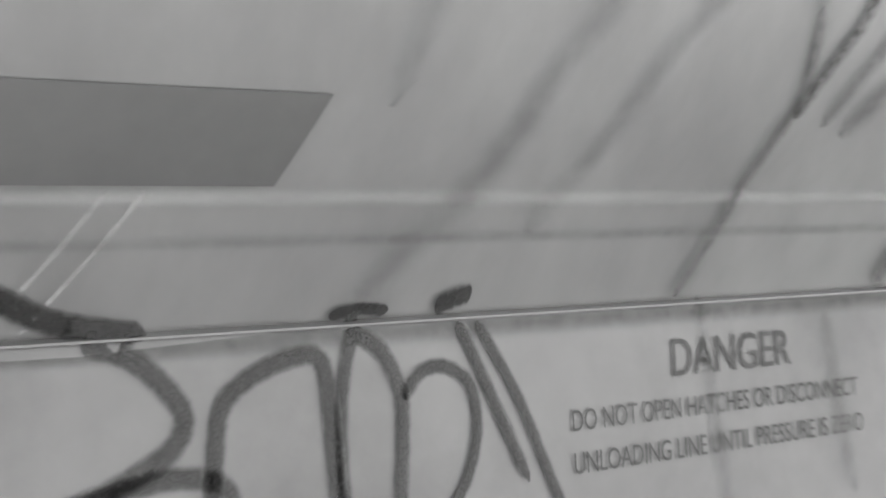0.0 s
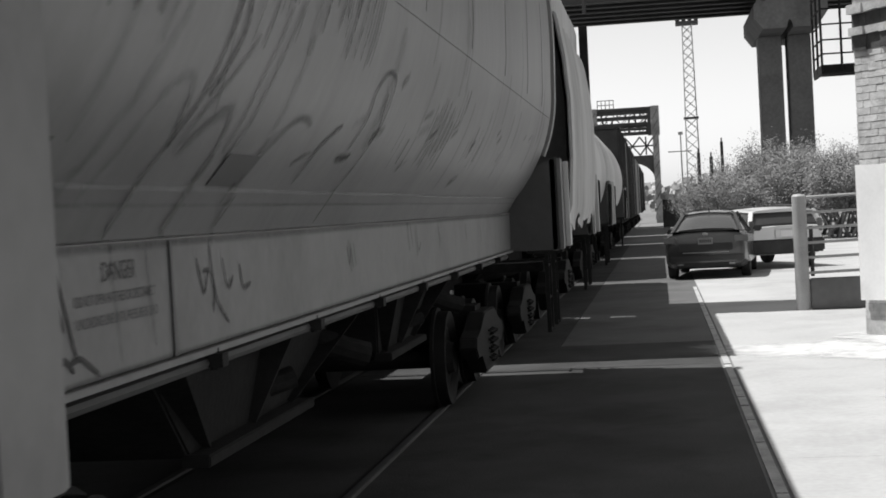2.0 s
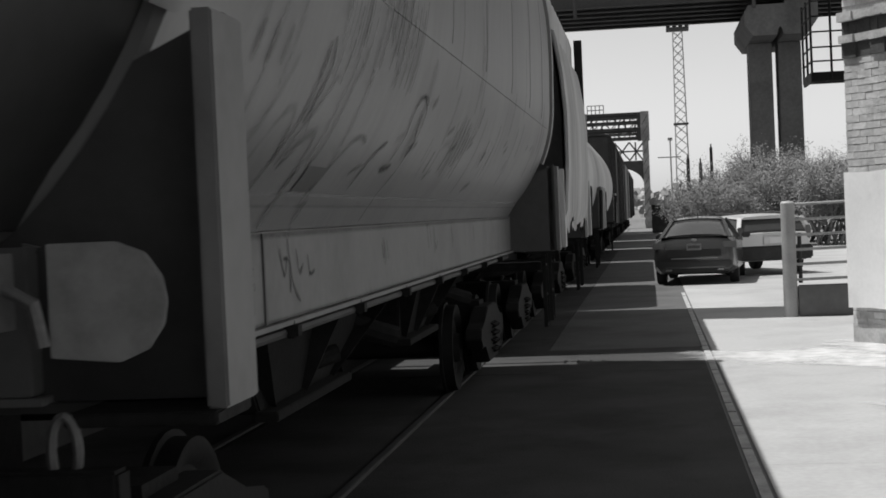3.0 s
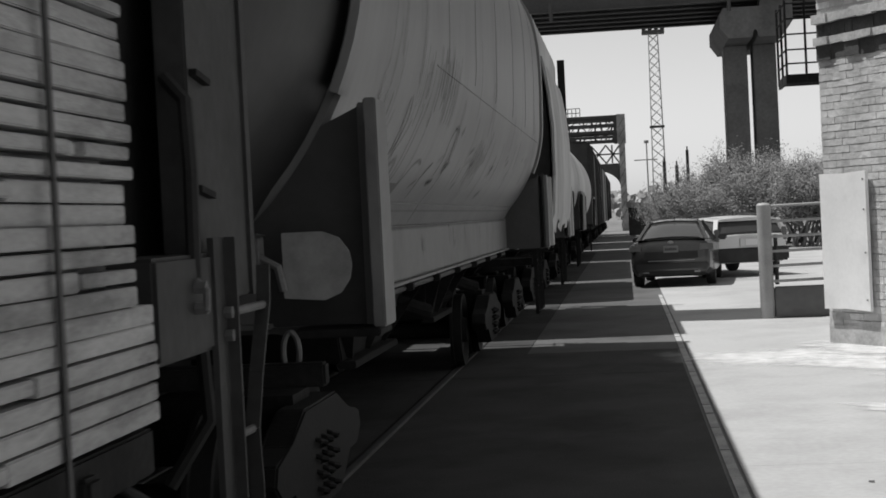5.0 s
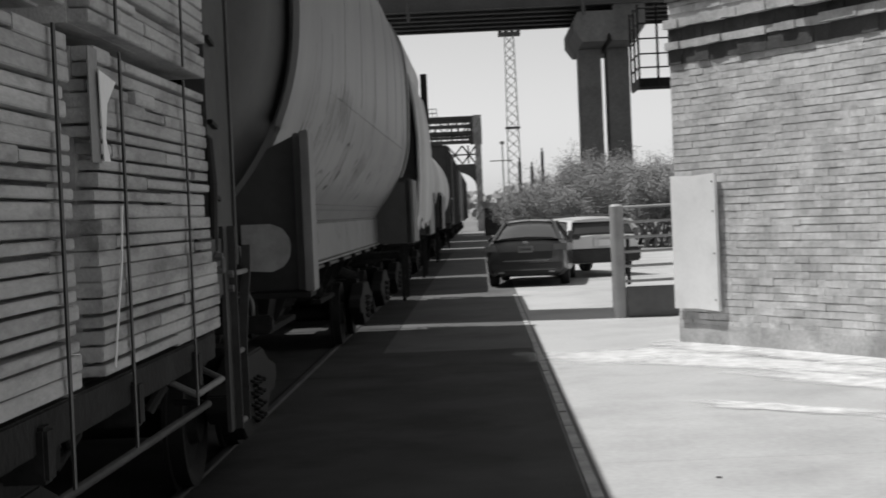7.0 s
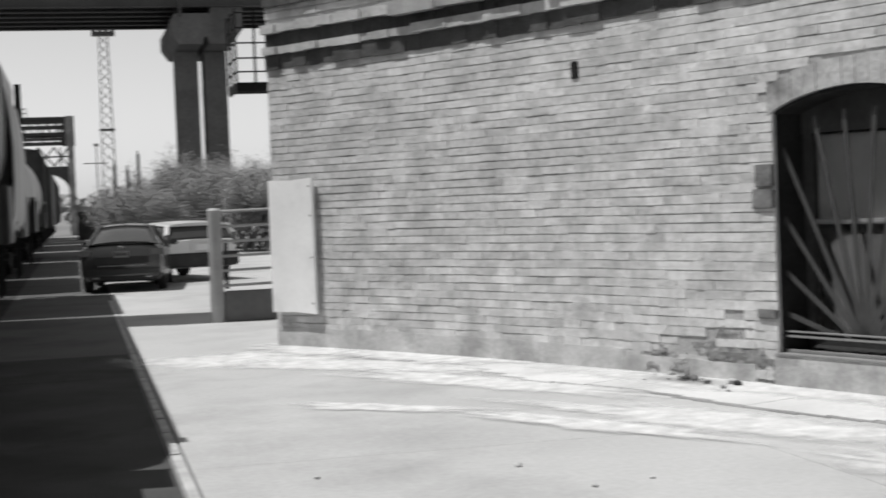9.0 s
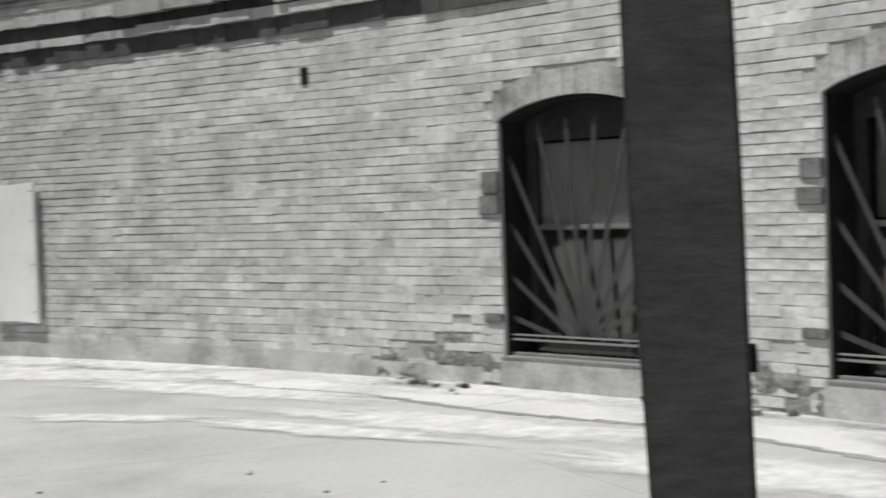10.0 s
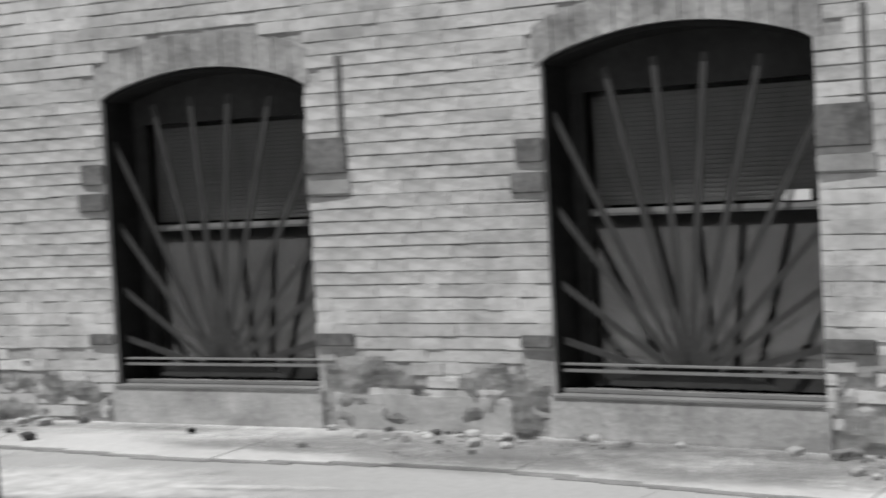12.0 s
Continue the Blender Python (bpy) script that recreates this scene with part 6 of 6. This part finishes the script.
def suv(m):
    car = empty("sport_utility_car", "silver parked estate car with dark rear glass", "car", m=m)
    bm = B()
    def st(y, w, zl, zw):
        return (y, [(w * 0.9, zl), (w, zl + 0.15), (w, zl + 0.45), (w * 0.98, zw - 0.05), (w * 0.92, zw), (w * 0.4, zw + 0.02), (0.0, zw + 0.02)])
    loft(bm, [st(0.0, 0.84, 0.40, 0.98), st(0.1, 0.90, 0.34, 1.02), st(1.0, 0.93, 0.30, 1.02), st(3.0, 0.93, 0.30, 1.0), st(3.7, 0.91, 0.32, 0.98), st(4.5, 0.84, 0.40, 0.86), st(4.62, 0.74, 0.45, 0.8)])
    part("body", bm, M["silver"], car, "silver lower body", smooth=True)
    bm = B()
    box(bm, -0.93, 0.93, -0.05, 0.2, 0.36, 0.70)
    part("rear_bumper", bm, M["darkgrey"], car, "dark plastic bumper", bevel=0.04)
    bm = B()
    def cab(y, w0, w1, z0, z1):
        return (y, [(w0, z0), (w0 * 0.99, z0 + 0.1), (w1 + (w0 - w1) * 0.3, z0 + (z1 - z0) * 0.7), (w1, z1 - 0.05), (w1 * 0.88, z1), (w1 * 0.4, z1 + 0.015), (0.0, z1 + 0.02)])
    loft(bm, [cab(0.06, 0.86, 0.84, 0.97, 1.06), cab(0.28, 0.87, 0.74, 0.97, 1.36), cab(1.5, 0.88, 0.74, 0.97, 1.42), cab(2.6, 0.88, 0.72, 0.97, 1.38), cab(3.5, 0.85, 0.80, 0.95, 1.03)])
    part("cabin", bm, M["carglass"], car, "dark tinted glass", smooth=True)
    bm = B()
    loft(bm, [(0.2, [(0.76, 1.34), (0.66, 1.395), (0.3, 1.412), (0.0, 1.418)]), (1.5, [(0.76, 1.39), (0.66, 1.445), (0.3, 1.462), (0.0, 1.468)]), (2.65, [(0.74, 1.34), (0.64, 1.395), (0.3, 1.412), (0.0, 1.418)])])
    part("roof", bm, M["silver"], car, smooth=True)
    for sx in (-1, 1):
        bm = B()
        beam(bm, (sx * 0.87, 0.06, 1.02), (sx * 0.76, 0.26, 1.36), 0.10, 0.10)
        part("pillar", bm, M["silver"], car)
        bm = B()
        beam(bm, (sx * 0.90, 1.15, 1.0), (sx * 0.76, 1.15, 1.40), 0.05, 0.10)
        part("pillar", bm, M["silver"], car)
        bm = B()
        beam(bm, (sx * 0.74, 2.6, 1.36), (sx * 0.85, 3.5, 1.0), 0.06, 0.06)
        part("pillar", bm, M["silver"], car)
        bm = B()
        rod(bm, (sx * 0.62, 0.4, 1.49), (sx * 0.62, 2.4, 1.49), 0.02, n=6)
        part("roof_rail", bm, M["darkgrey"], car)
        bm = B()
        quadbox(bm, pose(sx * 0.84, 0.04, 1.0), 0.12, 0.10, 0.32)
        part("tail_lamp", bm, M["lamp_lens"], car, bevel=0.02)
        bm = B()
        quadbox(bm, pose(sx * 1.03, 2.95, 1.08), 0.2, 0.12, 0.16)
        part("door_mirror", bm, M["rubber"], car, bevel=0.03)
        for y in (0.9, 3.65):
            car_wheel(car, sx * 0.82, y, 0.345)
    bm = B()
    box(bm, -0.30, 0.30, -0.02, 0.03, 0.72, 0.94)
    panel = part("hatch_panel", bm, M["silver"], car, bevel=0.02)
    bm = B()
    box(bm, -0.15, 0.15, -0.03, 0.0, 0.76, 0.90)
    pl = part("number_plate", bm, M["tag"], panel, "pale number plate")
    bm = B()
    rod(bm, (-0.3, 0.02, 1.05), (0.25, 0.0, 1.03), 0.012, n=6)
    part("rear_wiper", bm, M["rubber"], car)
    return car


sedan(pose(0.95, 33.0, 0, 0, 0, -6))
suv(pose(2.95, 36.3, 0, 0, 0, 16))

# ---- highway viaduct ----
viaduct = empty("viaduct", "dark highway viaduct on concrete piers", "bridge", m=pose(0, 0, 0.64))
VY = 100.0
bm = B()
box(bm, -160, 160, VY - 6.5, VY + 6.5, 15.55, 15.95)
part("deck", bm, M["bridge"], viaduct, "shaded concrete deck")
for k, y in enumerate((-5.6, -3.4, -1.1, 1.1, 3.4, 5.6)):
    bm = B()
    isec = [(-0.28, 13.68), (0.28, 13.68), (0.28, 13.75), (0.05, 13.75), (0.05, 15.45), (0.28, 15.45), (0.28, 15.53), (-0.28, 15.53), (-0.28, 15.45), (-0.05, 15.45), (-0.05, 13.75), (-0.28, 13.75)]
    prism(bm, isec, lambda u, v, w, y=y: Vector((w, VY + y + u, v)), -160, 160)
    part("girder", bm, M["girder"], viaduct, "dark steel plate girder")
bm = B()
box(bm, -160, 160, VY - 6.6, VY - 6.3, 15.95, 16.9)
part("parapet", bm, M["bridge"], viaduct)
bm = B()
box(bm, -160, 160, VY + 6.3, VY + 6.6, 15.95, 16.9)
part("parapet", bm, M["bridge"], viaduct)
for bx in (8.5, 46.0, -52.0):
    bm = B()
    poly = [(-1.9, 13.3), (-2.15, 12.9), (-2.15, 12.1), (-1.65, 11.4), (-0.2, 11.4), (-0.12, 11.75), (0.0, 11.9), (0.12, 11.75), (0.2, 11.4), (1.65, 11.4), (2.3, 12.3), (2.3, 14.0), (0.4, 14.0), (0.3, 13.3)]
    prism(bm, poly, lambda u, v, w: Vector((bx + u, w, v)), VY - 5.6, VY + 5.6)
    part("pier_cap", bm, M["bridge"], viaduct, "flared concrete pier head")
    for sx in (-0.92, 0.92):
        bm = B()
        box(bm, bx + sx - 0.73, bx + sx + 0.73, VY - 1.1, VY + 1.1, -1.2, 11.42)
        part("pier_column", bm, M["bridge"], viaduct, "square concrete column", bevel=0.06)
for x in (-12, -4, 6.9, 20):
    bm = B()
    rod(bm, (x, VY - 6.4, 13.0), (x, VY - 6.4, 14.2), 0.12, n=8)
    part("drain_pipe", bm, M["girder"], viaduct)

# ---- lattice floodlight mast ----
mast = empty("floodlight_mast", "slender lattice steel floodlight mast", "mast")
MX, MY, MH = 3.55, 150.0, 19.15


def mast_half(z):
    return 0.68 - 0.23 * z / MH


for sx in (-1, 1):
    for sy in (-1, 1):
        bm = B()
        rod(bm, (MX + sx * mast_half(0), MY + sy * mast_half(0), 0), (MX + sx * mast_half(MH), MY + sy * mast_half(MH), MH), 0.055, 0.04, 6)
        part("leg", bm, M["mast"], mast)
z = 0.0
k = 0
while z < MH - 0.6:
    dz = 1.5 * mast_half(z) + 0.15
    a, b = mast_half(z), mast_half(min(z + dz, MH))
    for f in range(4):
        c, s = ((1, 0), (0, 1), (-1, 0), (0, -1))[f]
        def pt(u, h, w):
            return Vector((MX + (c * h - s * u * h), MY + (s * h + c * u * h), w))
        for q in (-1, 1):
            bm = B()
            rod(bm, pt(-q, a, z), pt(q, b, min(z + dz, MH)), 0.024, n=4)
            part("brace", bm, M["mast"], mast)
    z += dz
bm = B()
box(bm, MX - 1.1, MX + 1.1, MY - 0.8, MY + 0.8, MH - 0.1, MH + 0.2)
part("platform", bm, M["girder"], mast)
for x in (-0.9, -0.3, 0.3, 0.9):
    bm = B()
    quadbox(bm, pose(MX + x, MY - 0.6, MH + 0.45, -25), 0.42, 0.3, 0.4)
    part("floodlight", bm, M["girder"], mast, bevel=0.04)
bm = B()
box(bm, MX - 0.72, MX + 0.72, MY - 0.7, MY + 0.7, 9.78, 9.95)
part("platform", bm, M["girder"], mast)

# ---- rail bridge portal ----
portal = empty("bridge_portal", "dark riveted lift bridge portal over the track", "bridge")
PY, PX0, PX1 = 150.0, -6.1, 0.0
for x in (PX0, PX1):
    bm = B()
    box(bm, x - 0.31, x + 0.31, PY - 0.5, PY + 0.5, -0.5, 8.4)
    box(bm, x - 0.42, x + 0.42, PY - 0.55, PY + 0.55, 8.4, 11.3)
    part("portal_leg", bm, M["truss_pale"], portal, "pale steel portal leg", bevel=0.03)
    for z in range(1, 11):
        bm = B()
        beam(bm, (x - 0.27, PY - 0.57, z), (x + 0.27, PY - 0.57, z + 0.9), 0.07, 0.04)
        part("lacing", bm, M["truss"], portal)
rp = random.Random(5)
for layer, zs in ((0.0, (8.62, 9.1, 9.62, 10.18, 10.72, 11.12)), (2.2, (8.8, 9.5, 10.4, 11.0))):
    for z in zs:
        bm = B()
        box(bm, PX0, PX1 - 0.3, PY - 0.3 + layer, PY + 0.1 + layer, z - 0.13, z + 0.13)
        part("portal_beam", bm, M["truss"], portal, "dark riveted cross beam")
    for a, b in zip(zs, zs[1:]):
        k = 11
        for i in range(k):
            x = PX0 + (PX1 - PX0) * (i + rp.uniform(0.2, 0.8)) / k
            lean = rp.choice((-0.3, 0.3, 0.0))
            bm = B()
            beam(bm, (x - lean, PY - 0.1 + layer, a), (x + lean, PY - 0.1 + layer, b), 0.16, 0.06)
            part("lattice_bar", bm, M["truss"], portal)
bm = B()
box(bm, PX1 - 0.75, PX1 - 0.43, PY - 0.5, PY + 0.3, 8.4, 11.2)
part("gusset", bm, M["truss"], portal, "dark riveted gusset plate")
# open web below the lattice, then a solid arched brace
for a, b in (((-6.0, 8.3), (-4.6, 6.5)), ((-4.6, 6.5), (-3.05, 8.3)), ((-3.05, 8.3), (-1.6, 6.5)), ((-1.6, 6.5), (-0.2, 8.3)), ((-4.6, 8.3), (-3.05, 6.5)), ((-3.05, 6.5), (-1.6, 8.3)), ((-1.6, 8.3), (-0.3, 6.5)), ((-3.05, 6.5), (-3.05, 8.3)), ((-1.0, 6.5), (-1.0, 8.3)), ((-6.1, 7.4), (-0.2, 7.4))):
    bm = B()
    beam(bm, (a[0], PY, a[1]), (b[0], PY, b[1]), 0.15, 0.15)
    part("brace", bm, M["iron"], portal, "grey steel web member")
bm = B()
cx, rx = (PX0 + PX1) / 2, (PX1 - PX0) / 2 - 0.3
curve = [(cx + rx * math.cos(math.pi * i / 16), 4.1 + 1.75 * math.sin(math.pi * i / 16)) for i in range(17)]
prism(bm, [(PX1 - 0.3, 6.45), (PX0 + 0.3, 6.45)] + curve[::-1], lambda u, v, w: Vector((u, w, v)), PY - 0.3, PY + 0.3)
part("portal_arch", bm, M["truss"], portal, "dark plated arch brace")
for side in (PX0, PX1):
    bm = B()
    for i in range(6):
        y0 = PY + i * 8
        beam(bm, (side, y0, 0.5), (side, y0, 8), 0.4, 0.3)
        beam(bm, (side, y0, 0.5 if i % 2 else 8), (side, y0 + 8, 8 if i % 2 else 0.5), 0.35, 0.3)
    beam(bm, (side, PY, 8), (side, PY + 48, 8), 0.5, 0.5)
    beam(bm, (side, PY, 0.3), (side, PY + 48, 0.3), 0.7, 0.5)
    part("side_truss", bm, M["truss"], portal)
bm = B()
for i in range(5):
    rod(bm, (-5.6 + i * 0.4, PY, 11.2), (-5.6 + i * 0.4, PY, 12.1), 0.04, n=5)
rod(bm, (-5.6, PY, 12.1), (-4.0, PY, 12.1), 0.04, n=5)
rod(bm, (-5.6, PY, 11.65), (-4.0, PY, 11.65), 0.04, n=5)
part("hand_rail", bm, M["truss"], portal)

# low dark shed past the portal
shed = empty("track_shed", "low dark shed beside the track", "shed")
bm = B()
box(bm, 0.25, 4.6, 112, 118, -0.1, 2.0)
part("wall", bm, M["darkgrey"], shed)
bm = B()
prism(bm, [(0.1, 1.95), (4.8, 1.5), (4.8, 1.75), (0.1, 2.4)], lambda u, v, w: Vector((u, w, v)), 111.6, 118.4)
part("roof", bm, M["truss_pale"], shed)

# ---- poles ----


def pole(x, y, h, label, lamp=False):
    p = empty("street_lamp" if lamp else "utility_pole", label, "lamp" if lamp else "pole", group="far poles")
    bm = B()
    rod(bm, (x, y, -0.2), (x, y, h), 0.14 if not lamp else 0.08, 0.10 if not lamp else 0.05, 8)
    part("shaft", bm, M["timber"] if not lamp else M["mast"], p)
    bm = B()
    if lamp:
        quadbox(bm, pose(x, y, h + 0.1), 0.35, 0.3, 0.22)
        part("lamp_head", bm, M["mast"], p)
        bm = B()
        beam(bm, (x - 1.0, y, h - 1.3), (x + 0.8, y, h - 1.3), 0.08, 0.08)
    else:
        rod(bm, (x, y, h), (x, y, h + 0.25), 0.05, n=6)
    part("arm" if lamp else "pole_tip", bm, M["mast"] if lamp else M["timber"], p)


pole(1.9, 118, 6.9, "thin far street lamp with short arm", True)
pole(4.45, 105, 5.7, "dark far utility pole")
pole(2.5, 92, 4.6, "dark far utility pole")
pole(3.1, 88, 4.2, "dark far utility pole")


# ---- scrub along the far side of the yard ----
def shrub(x, y, w, h, seed, leafy=0.7):
    r = random.Random(seed)
    sh = empty("shrub", "scrubby half-bare bush with fine twigs and pale new leaves", "bush", group="scrub along the yard")
    tips = []
    bm = B()
    for i in range(9):
        a = r.uniform(0, 2 * math.pi)
        base = Vector((x + r.uniform(-w, w) * 0.3, y + r.uniform(-w, w) * 0.3, -0.1))
        mid = base + Vector((math.cos(a) * w * 0.25, math.sin(a) * w * 0.25, h * r.uniform(0.3, 0.5)))
        rod(bm, base, mid, 0.07, 0.045, 5)
        for j in range(6):
            tip = mid + Vector((r.uniform(-1, 1) * w * 0.55, r.uniform(-1, 1) * w * 0.55, h * r.uniform(0.1, 0.6)))
            rod(bm, mid, tip, 0.035, 0.015, 4)
            for q in range(7):
                p = mid.lerp(tip, r.uniform(0.3, 1.0))
                e = p + Vector((r.uniform(-1, 1) * 0.6, r.uniform(-1, 1) * 0.6, r.uniform(0.1, 0.9)))
                rod(bm, p, e, 0.014, 0.006, 3)
                tips.append((p, e))
    tagged(part("branchwork", bm, M["twig"], sh, "thin grey stems"), kind="stuff")
    vs, fs = [], []
    for p, e in tips:
        for _ in range(int(84 * leafy)):
            c = p.lerp(e, r.uniform(0.1, 1.15)) + Vector((r.gauss(0, 0.16), r.gauss(0, 0.16), r.gauss(0, 0.14)))
            u = Vector((r.gauss(0, 1), r.gauss(0, 1), r.gauss(0, 1))).normalized() * r.uniform(0.018, 0.042)
            v = u.orthogonal().normalized() * u.length * 0.7
            o = len(vs)
            vs += [c - u, c - v, c + u, c + v]
            fs.append((o, o + 1, o + 2, o + 3))
    me = bpy.data.meshes.new("foliage")
    me.from_pydata(vs, [], fs)
    me.materials.append(M["leaf"])
    ob = tagged(new("foliage", me), kind="stuff")
    ob.parent = sh


rb = random.Random(11)
for i, (x, y, w, h, lf) in enumerate(((2.2, 70, 1.3, 2.1, 0.7), (3.2, 66, 2.0, 3.0, 0.9), (4.6, 64, 2.4, 3.5, 1.0), (6.2, 66, 2.6, 3.4, 1.0), (7.8, 65, 2.5, 3.4, 1.0), (9.4, 68, 2.6, 3.5, 0.9), (5.4, 60, 2.2, 2.9, 0.9), (7.0, 59, 2.2, 2.8, 0.9), (8.8, 60, 2.4, 3.0, 0.9), (3.9, 60, 1.9, 2.5, 0.8), (10.8, 70, 3.2, 4.6, 0.4), (12.6, 74, 3.2, 4.8, 0.35), (1.7, 80, 1.2, 2.2, 0.25), (10.6, 62, 2.4, 3.2, 0.8), (12.8, 64, 2.6, 3.4, 0.7))):
    shrub(x, y, w, h, 50 + i, lf)
# far tree line
vs, fs = [], []
for i in range(9000):
    x = rb.uniform(-220, 260)
    y = 230 + rb.uniform(-10, 30)
    hmax = 4.5 + 2.5 * noise.noise(Vector((x * 0.05, 0, 3))) + 1.5 * noise.noise(Vector((x * 0.3, 0, 7)))
    c = Vector((x, y, rb.uniform(0, 1) ** 0.7 * hmax))
    u = Vector((rb.gauss(0, 1), rb.gauss(0, 1), rb.gauss(0, 1))).normalized() * rb.uniform(0.3, 0.8)
    v = u.orthogonal().normalized() * u.length
    o = len(vs)
    vs += [c - u, c - v, c + u, c + v]
    fs.append((o, o + 1, o + 2, o + 3))
me = bpy.data.meshes.new("far_woods")
me.from_pydata(vs, [], fs)
me.materials.append(M["leaf"])
tagged(new("far_woods", me), "low far line of pale woods", "woods", kind="stuff")


def motions():
    times = [t for t, _ in TRAVEL]
    for ob, y0 in TRAIN:
        walk(ob, [(t, pose(XC, y0 + gone(t), 0)) for t in times])
    steps = [i * 0.4 for i in range(31)]
    for ob, y in WHEELS:
        walk(ob, [(t, pose(0, y, 0.44, -math.degrees(gone(t) / 0.42))) for t in steps])


motions()
